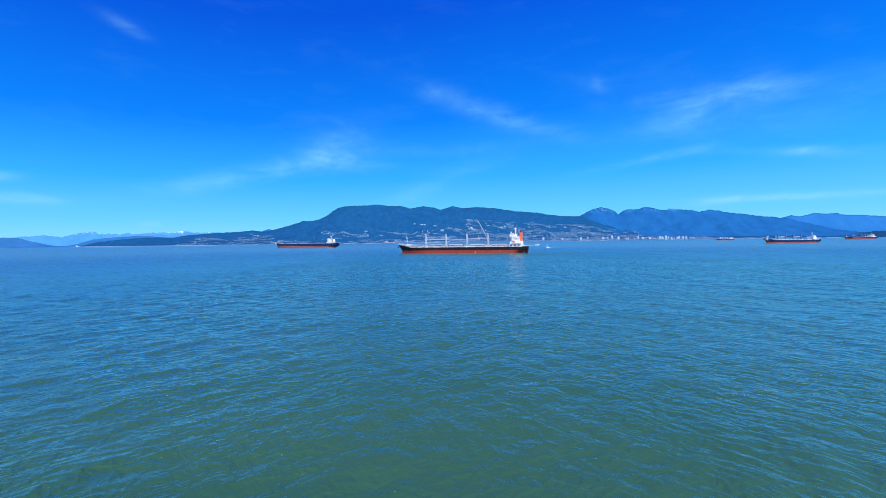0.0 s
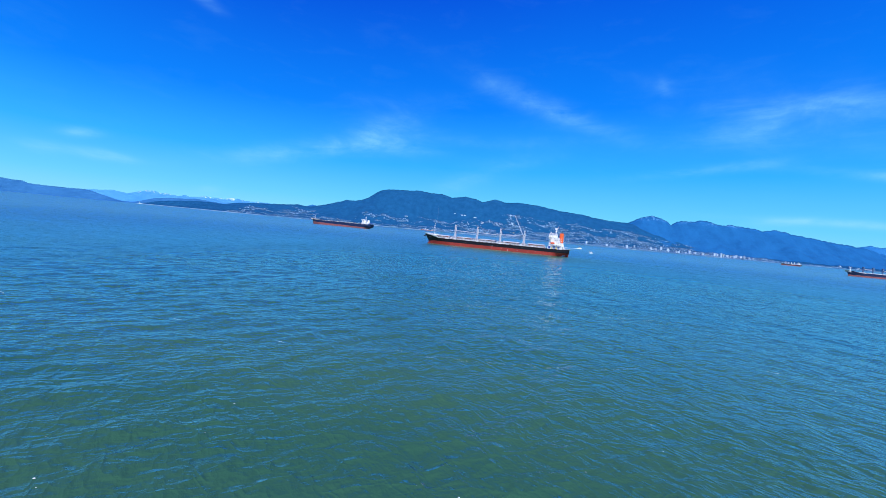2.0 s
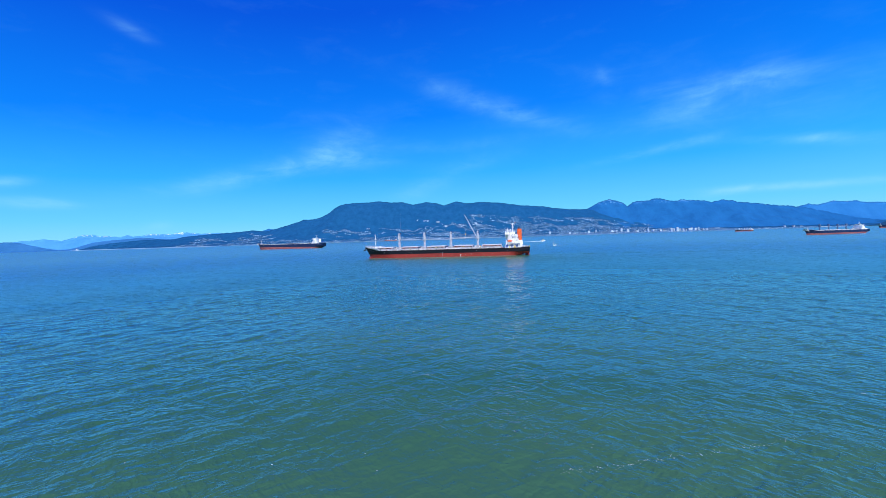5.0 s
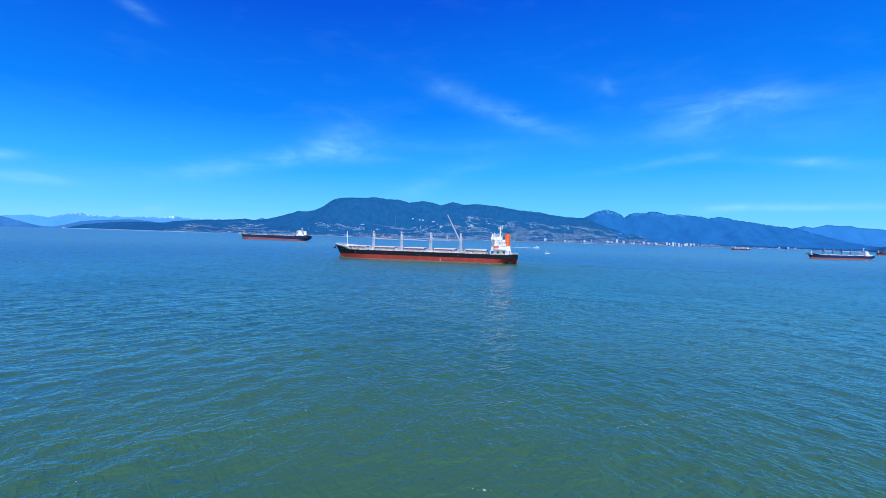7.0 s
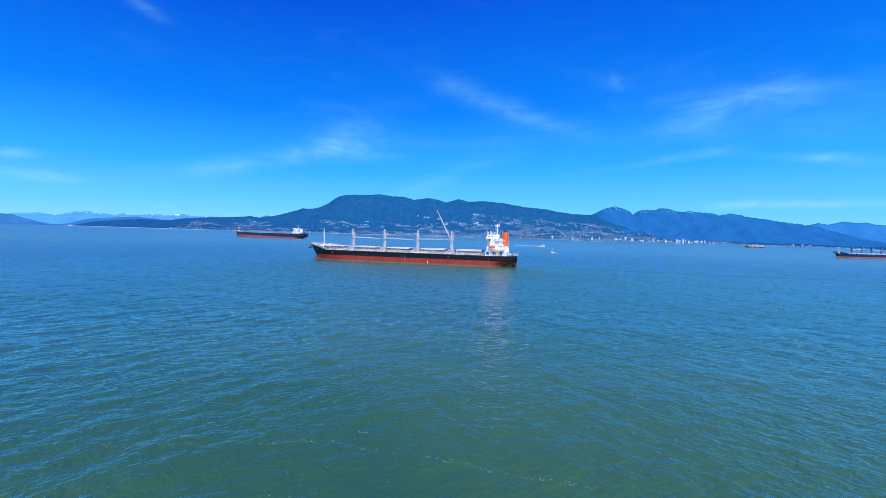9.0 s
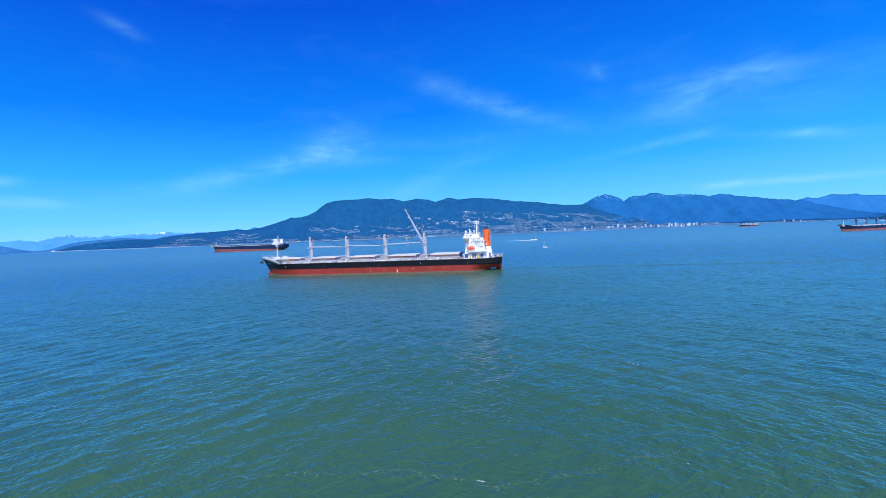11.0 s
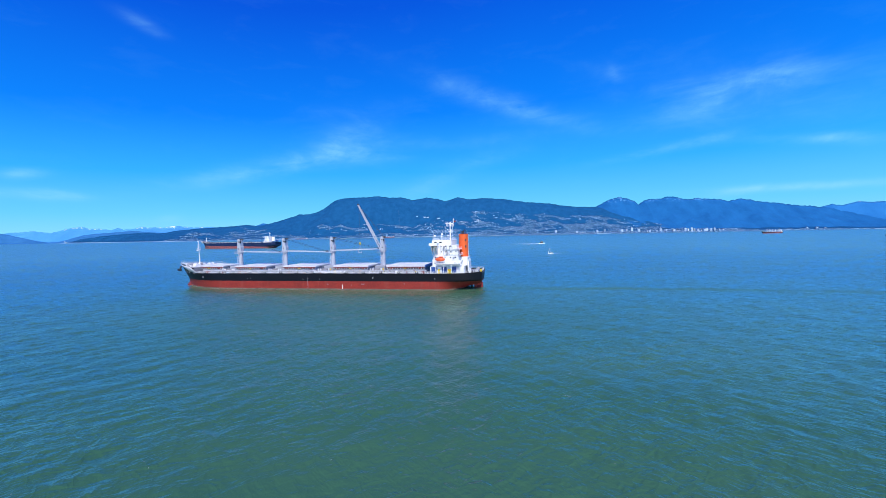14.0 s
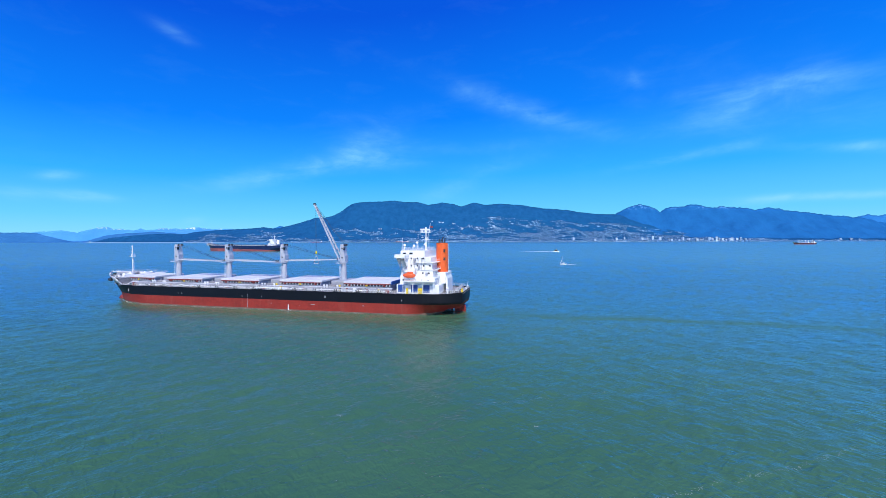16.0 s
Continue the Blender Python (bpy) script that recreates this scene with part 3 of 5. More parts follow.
def build_hull(ship):
    B = bmesh.new
    part("lower_hull", both_sides(lambda x: 0.55, lambda x: 4.0, 8), RED, ship, "weathered red antifouling hull side", smooth=True)
    part("waterline_band", both_sides(lambda x: -1.8, lambda x: 0.55, 3), SCUM, ship, "dull brown band of growth at the waterline", smooth=True)
    part("upper_hull", both_sides(lambda x: 4.0, sheer, 8), BLACK, ship, "glossy black hull side", smooth=True)

    def fo_top(x):
        return between(x, [(-84.6, 12.3), (-80, 11.95), (-74, 11.4), (-67, 10.9), (-64.5, 9.4), (-62.5, 8.0)])
    # forecastle bulwark above the black
    rows = []
    for side in (-1, 1):
        line = []
        for i in range(25):
            x = -83.7 + (83.7 - 62.5) * i / 24
            line.append([(x, side * half_beam(max(x, stem_x(z) + 0.02), z), z) for z in (sheer(x) - 0.02, (sheer(x) + fo_top(x)) / 2, fo_top(x))])
        rows.append(line)
    bm = sheet(rows[0])
    for r in (rows[1],):
        vs = [[bm.verts.new(p) for p in row] for row in r]
        for i in range(len(vs) - 1):
            for j in range(2):
                bm.faces.new((vs[i][j], vs[i][j + 1], vs[i + 1][j + 1], vs[i + 1][j]))
    ob = part("forecastle_bulwark", bm, HATCH, ship, "light grey raised bow bulwark", smooth=True)
    sol = ob.modifiers.new("thick", "SOLIDIFY")
    sol.thickness = 0.16
    # decks
    bm = B()
    xs = [-64 + i * (83.3 + 64) / 60 for i in range(61)]
    va = [bm.verts.new((x, -half_beam(x, DECK_Z) + 0.05, DECK_Z - 0.1)) for x in xs]
    vb = [bm.verts.new((x, half_beam(x, DECK_Z) - 0.05, DECK_Z - 0.1)) for x in xs]
    for i in range(60):
        bm.faces.new((va[i], va[i + 1], vb[i + 1], vb[i]))
    part("main_deck", bm, DECK, ship, "worn grey steel main deck")
    bm = B()
    xs = [-84 + i * 20 / 24 for i in range(25)]
    va = [bm.verts.new((x, -half_beam(x, 10.4) + 0.05, 10.4)) for x in xs]
    vb = [bm.verts.new((x, half_beam(x, 10.4) - 0.05, 10.4)) for x in xs]
    for i in range(24):
        bm.faces.new((va[i], va[i + 1], vb[i + 1], vb[i]))
    wa, wb = bm.verts.new((-64, -half_beam(-64, 10.4), 7.4)), bm.verts.new((-64, half_beam(-64, 10.4), 7.4))
    bm.faces.new((va[-1], vb[-1], wb, wa))
    part("forecastle_deck", bm, DECK, ship, "pale grey forecastle deck")
    # bulb, rudder, propeller
    # bulb gets a darker red than the hull, its shade put into colour
    bm = B()
    bmesh.ops.create_uvsphere(bm, u_segments=20, v_segments=12, radius=1.0, matrix=Matrix.Translation((-75.6, 0, -0.7)) @ Matrix.Diagonal((4.2, 1.9, 3.0, 1)))
    part("bulbous_bow", bm, DARKRED, ship, smooth=True)
    bm = B()
    prism(bm, [(78.6, -3), (83.0, -3), (82.8, 2.4), (78.9, 2.9)], -0.35, 0.35)
    bmesh.ops.bevel(bm, geom=bm.edges[:], offset=0.15, segments=2, affect="EDGES")
    part("rudder", bm, RED, ship, "red steel rudder")
    bm = B()
    rod(bm, (75, 0, -0.6), (78.2, 0, -0.6), 0.55, 0.35, 12)
    for i in range(4):
        a = radians(20 + 90 * i)
        beam(bm, (77.6, 0, -0.6), (77.6, 2.3 * math.sin(a), -0.6 + 2.3 * math.cos(a)), 0.9, 0.1)
    part("propeller", bm, SCUM, ship, "dull bronze propeller", smooth=False)
    # marks on the side
    bm = B()
    for x, z0, z1, w in ((17.8, 0.35, 2.4, 0.42),):
        y = -half_beam(x, 1.5) - 0.02
        box(bm, x - w / 2, y - 0.02, z0, x + w / 2, y + 0.03, z1)
    part("white_mark", bm, WHITE, ship, "white painted mark above the waterline")
    for x, z, w, h in ((-58.5, 5.7, 0.7, 1.3), (-32.4, 5.2, 0.35, 0.7), (-30.6, 5.2, 0.45, 0.9), (33, 5.7, 0.8, 1.3), (62.5, 5.3, 0.5, 0.9), (-2.4, 5.0, 0.3, 1.1), (6.2, 5.0, 0.35, 0.7),
                       (48, 2.9, 1.1, 0.35), (28, 2.7, 2.6, 0.35), (10.4, 2.6, 0.8, 0.3), (22.5, 2.2, 0.5, 0.25)):
        bm = B()
        w, h = w * 0.65, h * 0.65
        y = min(-half_beam(x, z - h / 2), -half_beam(x, z + h / 2)) - 0.015
        box(bm, x - w / 2, y - 0.02, z - h / 2, x + w / 2, y + 0.02, z + h / 2)
        part("hull_mark", bm, COAMING if z < 4 else DECK, ship)
    # draught scale, as plain bars
    for i in range(12):
        z = 0.8 + i * 0.42
        part("draught_mark", box(B(), -0.1, -13.64, z, 0.28 if i % 2 else 0.18, -13.59, z + 0.17), COAMING, ship)
    # bow name, as bars
    for i in range(8):
        x = -76.6 + i * 0.62
        z = 8.2 - i * 0.06
        y = -half_beam(x, z) - 0.05
        part("bow_letter_bar", box(B(), x, y - 0.05, z - 0.3, x + 0.4, y + 0.1, z + 0.3), COAMING, ship)
    # anchor in its pocket
    bm = B()
    rod(bm, (-82.6, -0.9, 10.4), (-83.0, -1.5, 8.6), 0.4, 0.4, 8)
    beam(bm, (-84.4, -1.2, 8.5), (-81.6, -2.2, 8.3), 0.8, 1.0)
    part("anchor", bm, DARK, ship, "dark stockless anchor at the bow")


def stay_mesh():
    me = bpy.data.meshes.new("coaming_stay")
    bm = box(bmesh.new(), -0.13, -0.22, 9.45, 0.13, 0.22, 10.15)
    bm.to_mesh(me)
    bm.free()
    me.materials.append(WHITE)
    return me


STAY = stay_mesh()


def build_deck_gear(ship):
    B = bmesh.new
    holds = ((-68.0, -51.0, 7.2), (-42.3, -24.6, 9.4), (-15.6, 2.2, 9.4), (11.2, 29.3, 9.4), (38.3, 57.0, 9.4))
    for n, (x0, x1, w) in enumerate(holds):
        hatch = part("hatch_coaming", box(B(), x0 + 0.4, -w + 0.4, DECK_Z - 0.1, x1 - 0.4, w - 0.4, 10.4), COAMING, ship)
        for y in (-1, 1):
            # stays between the dark gaps
            k = int((x1 - x0) / 1.3)
            for i in range(k + 1):
                stay = new("coaming_stay", STAY)
                stay.parent = hatch
                stay.location = (x0 + 0.5 + (x1 - x0 - 1.0) * i / k, y * (w - 0.12), 0)
            bm = B()
            box(bm, x0 + 0.2, y * (w + 0.2) - 0.14, 10.12, x1 - 0.2, y * (w + 0.2) + 0.14, 10.36)
            part("coaming_rail", bm, DARKRED, hatch, "dark red coaming top rail")
            # dark strip set behind the stays as the shade between them
            bm = B()
            box(bm, x0 + 0.6, y * (w - 0.38) - 0.03, 9.5, x1 - 0.6, y * (w - 0.38) + 0.03, 10.1)
            part("coaming_shadow_gap", bm, DARK, hatch)
        # folding covers with a ridge, two leaves each way
        for a, b in ((x0, (x0 + x1) / 2 - 0.06), ((x0 + x1) / 2 + 0.06, x1)):
            mid = (a + b) / 2
            for c, d in ((a, mid - 0.03), (mid + 0.03, b)):
                bm = B()
                prism(bm, [(c, 10.4), (d, 10.4), (d, 11.1), (c, 11.1)], -w - 0.1, w + 0.1)
                bmesh.ops.bevel(bm, geom=bm.edges[:], offset=0.06, segments=1, affect="EDGES")
                k = int(w / 1.6)
                for i in range(-k, k + 1):
                    box(bm, c + 0.15, i * 1.6 - 0.05, 11.09, d - 0.15, i * 1.6 + 0.05, 11.17)
                part("hatch_cover", bm, HATCH, ship, "pale grey-blue steel hatch cover")
        for x in (x0 + 2.5, (x0 + x1) / 2, x1 - 2.5):
            bm = B()
            box(bm, x - 0.4, -w - 0.5, 9.4, x + 0.4, -w - 0.25, 10.0, 0.05)
            part("hatch_cleat", bm, YELLOW if x == (x0 + x1) / 2 else DARKRED, ship)
    # the house's shadow on this hatch end is put in as blue
    part("hatch_end", box(B(), 56.9, -9.2, 10.2, 57.3, 9.2, 11.3), SHADE_BOAT_BLUE, ship, "aft hatch end coloured blue as the house's shadow")
    # side rails of the main deck
    for side in (-1, 1):
        pts = []
        for i in range(61):
            x = -62 + i * 2.4
            pts.append((x, side * (half_beam(x, 7.6) - 0.2), 7.5 + max(0, (x - 60) * 0.02)))
        part("deck_rail", rail(B(), pts, gap=1.6, post=0.07), WHITE, ship, "white deck guard rail")
    fore = [(-66 - i * 1.5, -half_beam(-66 - i * 1.5, 11.5) + 0.2, between(-66 - i * 1.5, [(-84, 12.2), (-66, 10.8)])) for i in range(12)]
    part("bow_rail", rail(B(), fore, 0.9, 0.06), WHITE, ship)
    part("bow_rail", rail(B(), [(x, -y, z) for x, y, z in fore], 0.9, 0.06), WHITE, ship)
    part("bow_rail", rail(B(), [(-64.2, -11, 10.4), (-64.2, 11, 10.4)], 1.0, 0.06), WHITE, ship)
    # pipes along the deck
    for y, z, r, m in ((-11.2, 8.5, 0.2, COAMING), (-11.9, 8.1, 0.16, WHITE), (-10.4, 8.9, 0.16, HATCH), (11.3, 7.9, 0.16, COAMING)):
        part("deck_pipe", rod(B(), (-60, y, z), (58, y, z), r, r, 8), m, ship)
    # small houses at the crane feet, vents, bollards, winches
    rnd = random.Random(3)
    for x in (-46.2, -20.0, 6.8, 33.6):
        part("crane_house", box(B(), x - 2.6, -5.4, DECK_Z - 0.1, x + 2.6, 5.4, 10.7, 0.12), COAMING, ship, "grey deck house at the crane foot")
        for side in (-1, 1):
            part("locker", box(B(), x - 1.6, side * 8.2 - 1.0, DECK_Z - 0.1, x + 1.2, side * 8.2 + 1.0, 9.6, 0.1), DECK, ship)
            for dx in (-3.2, -2.0, 2.2, 3.2):
                bm = B()
                rod(bm, (x + dx, side * 9.6, DECK_Z - 0.1), (x + dx, side * 9.6, 9.3), 0.28, 0.28, 10)
                rod(bm, (x + dx, side * 9.6, 9.2), (x + dx, side * 9.6, 9.7), 0.4, 0.36, 10)
                part("mushroom_vent", bm, YELLOW if dx > 3 and side < 0 and x > 0 else WHITE, ship, smooth=False)
        part("crane_ladder", ladder(B(), (x - 2.9, -6.2, DECK_Z), (x - 2.9, -6.2, 10.2), 0.6, 9), WHITE, ship)
    for i in range(14):
        x = -58 + i * 8.6
        for side in (-1, 1):
            y = side * (half_beam(x, 7.6) - 1.1)
            bm = B()
            for d in (-0.45, 0.45):
                rod(bm, (x + d, y, DECK_Z - 0.1), (x + d, y, 8.35), 0.22, 0.22, 8)
                rod(bm, (x + d, y, 8.35), (x + d, y, 8.45), 0.3, 0.3, 8)
            box(bm, x - 0.9, y - 0.35, DECK_Z - 0.1, x + 0.9, y + 0.35, DECK_Z + 0.1)
            part("bollard", bm, DARK, ship)
    # small fittings along the side decks: boxes, valves, hydrants, lashing gear
    for i in range(110):
        x = rnd.uniform(-60, 57)
        y = rnd.choice((-1, -1, 1)) * rnd.uniform(9.9, 12.6)
        h, m = rnd.uniform(0.3, 1.3), rnd.choice((WHITE, WHITE, COAMING, HATCH, DECK, DARK, DARKRED, YELLOW))
        if i % 3 == 0:
            bm = rod(B(), (x, y, DECK_Z - 0.1), (x, y, DECK_Z + h), 0.14, 0.14, 8)
            rod(bm, (x - 0.3, y, DECK_Z + h), (x + 0.3, y, DECK_Z + h), 0.12, 0.12, 8)
        else:
            w = rnd.uniform(0.2, 0.8)
            bm = box(B(), x - w, y - 0.25, DECK_Z - 0.1, x + w, y + 0.25, DECK_Z + h, 0.05)
        part("deck_fitting", bm, m, ship)
    for x0, x1, w in holds:
        # walkway stanchions and cross pipes beside each hatch
        for x in np.arange(x0 + 1, x1, 2.6):
            bm = beam(B(), (x, -w - 0.4, 8.9), (x, -12.2, 8.4), 0.12)
            beam(bm, (x, -12.2, 8.4), (x, -12.2, DECK_Z - 0.1), 0.12)
            part("pipe_bracket", bm, COAMING, ship)
    # accommodation ladder stowed along the rail
    bm = B()
    beam(bm, (3, -12.9, 8.3), (17, -12.9, 8.3), 0.12, 0.5)
    beam(bm, (3, -12.3, 8.3), (17, -12.3, 8.3), 0.12, 0.5)
    for i in range(28):
        beam(bm, (3.3 + i * 0.49, -12.9, 8.25), (3.3 + i * 0.49, -12.3, 8.25), 0.2, 0.06)
    part("gangway", bm, WHITE, ship, "stowed pale accommodation ladder")
    # forecastle gear
    for side in (-1, 1):
        bm = B()
        rod(bm, (-74.5, side * 2.2, 11.3), (-74.5, side * 4.4, 11.3), 0.75, 0.75, 14)
        for y in (2.1, 3.3, 4.5):
            rod(bm, (-74.5, side * y - 0.08, 11.3), (-74.5, side * y + 0.08, 11.3), 1.05, 1.05, 14)
        box(bm, -75.6, side * 3.2 - 1.6, 10.4, -73.4, side * 3.2 + 1.6, 10.8)
        part("windlass", bm, COAMING, ship, "grey anchor windlass")
        bm = B()
        rod(bm, (-69, side * 3.4, 11.2), (-69, side * 6.4, 11.2), 0.6, 0.6, 12)
        rod(bm, (-69, side * 3.4 - 0.1, 11.2), (-69, side * 3.4 + 0.1, 11.2), 0.95, 0.95, 12)
        rod(bm, (-69, side * 6.4 - 0.1, 11.2), (-69, side * 6.4 + 0.1, 11.2), 0.95, 0.95, 12)
        box(bm, -70, side * 4.9 - 2, 10.4, -68, side * 4.9 + 2, 10.7)
        part("mooring_winch", bm, WHITE, ship, "white mooring winch")
    for i in range(26):
        x, y = rnd.uniform(-80, -65.5), rnd.uniform(-0.8, 0.8)
        y *= half_beam(x, 10.4) - 0.8
        bm = B()
        h = rnd.uniform(0.4, 1.3)
        if i % 2:
            rod(bm, (x, y, 10.4), (x, y, 10.4 + h), 0.2, 0.2, 8)
            rod(bm, (x, y, 10.3 + h), (x, y, 10.6 + h), 0.4, 0.34, 8)
        else:
            box(bm, x - rnd.uniform(0.3, 0.8), y - 0.4, 10.4, x + 0.4, y + 0.4, 10.4 + h, 0.05)
        part("deck_fitting", bm, WHITE if i % 3 else COAMING, ship)
    # foremast
    bm = B()
    rod(bm, (-71.8, 0, 10.4), (-71.8, 0, 24.2), 0.25, 0.12, 10)
    box(bm, -72.7, -0.8, 18.9, -70.9, 0.8, 19.1)
    for z in (20.4, 22.2):
        beam(bm, (-71.8, -1.2, z), (-71.8, 1.2, z), 0.12)
    for z, s in ((19.5, 0.5), (21.3, 0.4), (23.5, 0.35)):
        box(bm, -72.5, -s / 2, z, -72.5 + s, s / 2, z + s, 0.05)
    rail(bm, [(-72.7, -0.8, 19.1), (-70.9, -0.8, 19.1), (-70.9, 0.8, 19.1), (-72.7, 0.8, 19.1), (-72.7, -0.8, 19.1)], 0.9, 0.05, gap=0.9)
    ladder(bm, (-71.4, 0, 10.5), (-71.5, 0, 19), 0.45, 18)
    part("foremast", bm, WHITE, ship, "white foremast with lamp platform")


def build_crane(ship, x, reach, tip_z):
    """A post crane: grey pedestal, housing, jib, wires."""
    B = bmesh.new
    crane = part("crane_pedestal", rod(B(), (x, 0, 9.9), (x, 0, 17.3), 1.22, 1.05, 24), GREY, ship, "grey cylindrical crane post", smooth=False)
    bm = B()
    rod(bm, (x, 0, 17.2), (x, 0, 17.7), 1.5, 1.5, 24)
    box(bm, x - 2.6, -2.1, 17.0, x + 0.4, 2.1, 17.15)
    rail(bm, [(x - 2.6, -2.1, 17.15), (x - 2.6, 2.1, 17.15)], 1.0, 0.05)
    rail(bm, [(x - 2.6, -2.1, 17.15), (x + 0.4, -2.1, 17.15)], 1.0, 0.05)
    part("slew_platform", bm, GREY, crane)
    bm = B()
    prism(bm, [(x - 1.0, 17.7), (x + 1.25, 17.7), (x + 1.25, 20.2), (x + 0.8, 21.0), (x + 0.7, 23.9), (x + 0.2, 24.8), (x - 0.7, 24.8), (x - 1.0, 23.5)], -1.35, 1.35)
    bmesh.ops.bevel(bm, geom=bm.edges[:], offset=0.12, segments=2, affect="EDGES")
    part("crane_housing", bm, GREY, crane, "grey crane machinery housing")
    for y in (-0.8, 0.8):
        part("sheave", rod(B(), (x + 0.9, y - 0.15, 24.5), (x + 0.9, y + 0.15, 24.5), 0.42, 0.42, 14), DARK, crane)
    bm = B()
    box(bm, x + 0.5, -1.42, 22.4, x + 0.85, -0.5, 23.5, 0.06)
    part("operator_window", bm, GLASS, crane)
    for z in (19.2, 22.9):
        part("vent_louvre", box(B(), x - 0.28, -1.39, z, x + 0.28, -1.33, z + 0.5), DARK, crane)
    part("crane_ladder", ladder(B(), (x - 1.2, -1.15, 10.0), (x - 0.9, -1.15, 17.3), 0.5, 18, (1, 0, 0)), WHITE, crane)
    # twin-beam jib, tapered, with cross bars
    root = Vector((x + (1.4 if reach > 0 else -0.9), 0, 18.1))
    tip = Vector((x + reach, 0, tip_z))
    bm = B()
    n = 10
    for side in (-1, 1):
        a, b = root + Vector((0, side * 1.5, 0)), tip + Vector((0, side * 0.55, 0))
        for i in range(n):
            p, q = a + (b - a) * i / n, a + (b - a) * (i + 1) / n
            thick = 0.68 - 0.4 * abs(i / n - 0.3)
            beam(bm, p, q, 0.34, thick)
    for i in range(1, n + 1):
        k = i / n
        c = root + (tip - root) * k
        w = 1.5 - 0.95 * k
        beam(bm, c - Vector((0, w, 0)), c + Vector((0, w, 0)), 0.28)
    jib = part("jib", bm, GREY, crane, "pale grey crane jib" if tip_z < 25 else "raised pale grey crane jib")
    for y in (-0.5, 0.5):
        part("jib_sheave", rod(B(), tip + Vector((0, y - 0.1, 0.3)), tip + Vector((0, y + 0.1, 0.3)), 0.4, 0.4, 12), DARK, jib)
    for y, z, k in ((-0.6, 24.7, 1.0), (0.6, 24.7, 1.0), (-0.3, 24.0, 0.94), (0.3, 24.0, 0.94)):
        end = root + (tip - root) * k
        part("wire", rod(B(), (x + 0.9, y, z), end + Vector((-0.3, y * 0.7, 0.4)), 0.03, 0.03, 5), ROPE, crane)


def build_house(ship):
    B = bmesh.new
    # the tower of decks: wide low storey, narrower above, wheelhouse with wings
    top = DECK_Z - 0.1
    part("poop_house", box(B(), 59.8, -11.2, top, 75.4, 11.2, 10.6, 0.08), WHITE, ship, "white lower accommodation storey")
    levels = ((10.6, 13.2, 60.8, 73.6, 10.2), (13.2, 15.8, 61.0, 72.8, 9.6), (15.8, 18.4, 61.2, 72.4, 9.2), (18.4, 20.2, 61.2, 72.0, 9.2))
    for z0, z1, x0, x1, w in levels:
        deck = part("deck_storey", box(B(), x0, -w, z0, x1, w, z1, 0.05), WHITE, ship, "white accommodation storey")
        part("deck_edge", box(B(), x0 + 5.0, -w - 0.7, z0 - 0.07, x1 + 1.6, w + 0.7, z0 + 0.05), WHITE, deck)
        bm = B()
        for y in [i * 2.1 for i in range(-4, 5)]:
            if abs(y) < w - 0.6:
                box(bm, x0 - 0.03, y - 0.35, z0 + 1.1, x0 + 0.05, y + 0.35, z0 + 1.8)
        for side in (-1, 1):
            for x in np.arange(x0 + 1.2, x1 - 0.6, 2.3):
                box(bm, x - 0.25, side * w - 0.03, z0 + 1.15, x + 0.25, side * w + 0.03, z0 + 1.75)
        part("porthole_windows", bm, GLASS, deck, "small dark cabin windows")
        part("storey_rail", rail(B(), [(x1 + 1.5, -w - 0.6, z0), (x0 + 5.2, -w - 0.6, z0)], 1.0, 0.05), WHITE, deck)
        part("storey_rail", rail(B(), [(x1 + 1.5, w + 0.6, z0), (x1 + 1.5, -w - 0.6, z0)], 1.0, 0.05), WHITE, deck)
        part("outer_stair", ladder(B(), (x1 + 0.2, -w - 0.25, z0), (x1 - 1.8, -w - 0.25, z1), 0.7, 10, (0, 1, 0)), WHITE, deck)
    # wheelhouse
    wheel = part("wheelhouse", box(B(), 60.4, -8.6, 20.2, 69.5, 8.6, 22.6, 0.12), WHITE, ship, "white wheelhouse with bridge wings")
    bm = B()
    for i in range(11):
        y = -7.6 + i * 1.52
        box(bm, 60.34, y - 0.6, 21.1, 60.44, y + 0.6, 22.05)
    part("bridge_windows", bm, GLASS, wheel, "dark band of bridge windows")
    for side in (-1, 1):
        for x in (62.0, 64.4):
            part("side_window", box(B(), x - 0.6, side * 8.6 - 0.06, 21.25, x + 0.6, side * 8.6 + 0.06, 21.9), GLASS, wheel)
    for side in (-1, 1):
        y0, y1 = (-14.0, -8.5) if side < 0 else (8.5, 14.0)
        wing = part("bridge_wing", box(B(), 60.0, y0, 20.1, 63.8, y1, 21.35, 0.1), WHITE, wheel)
        a, b = side * 9.1, side * 13.4
        for x in (60.6, 63.2):
            bm = B()
            vs = [bm.verts.new(p) for p in ((x, a, 15.9), (x, b, 20.0), (x, b, 20.15), (x, a, 20.15), (x + 0.25, a, 15.9), (x + 0.25, b, 20.0), (x + 0.25, b, 20.15), (x + 0.25, a, 20.15))]
            for f in ((0, 1, 2, 3), (7, 6, 5, 4), (0, 4, 5, 1), (1, 5, 6, 2), (2, 6, 7, 3), (3, 7, 4, 0)):
                bm.faces.new([vs[i] for i in f])
            part("wing_bracket", bm, WHITE, wing)
    # the raked front screen beside the lower windows
    for side in (-1, 1):
        bm = B()
        prism(bm, [(60.2, 20.1), (62.0, 16.0), (60.4, 13.2), (60.8, 13.2), (63.5, 16.0), (63.0, 20.1)], side * 9.15, side * 9.35)
        part("side_screen", bm, WHITE, ship)
    part("monkey_island_rail", rail(B(), [(60.6, -8.4, 22.6), (69.3, -8.4, 22.6), (69.3, 8.4, 22.6), (60.6, 8.4, 22.6), (60.6, -8.4, 22.6)], 1.1, 0.06), WHITE, ship)
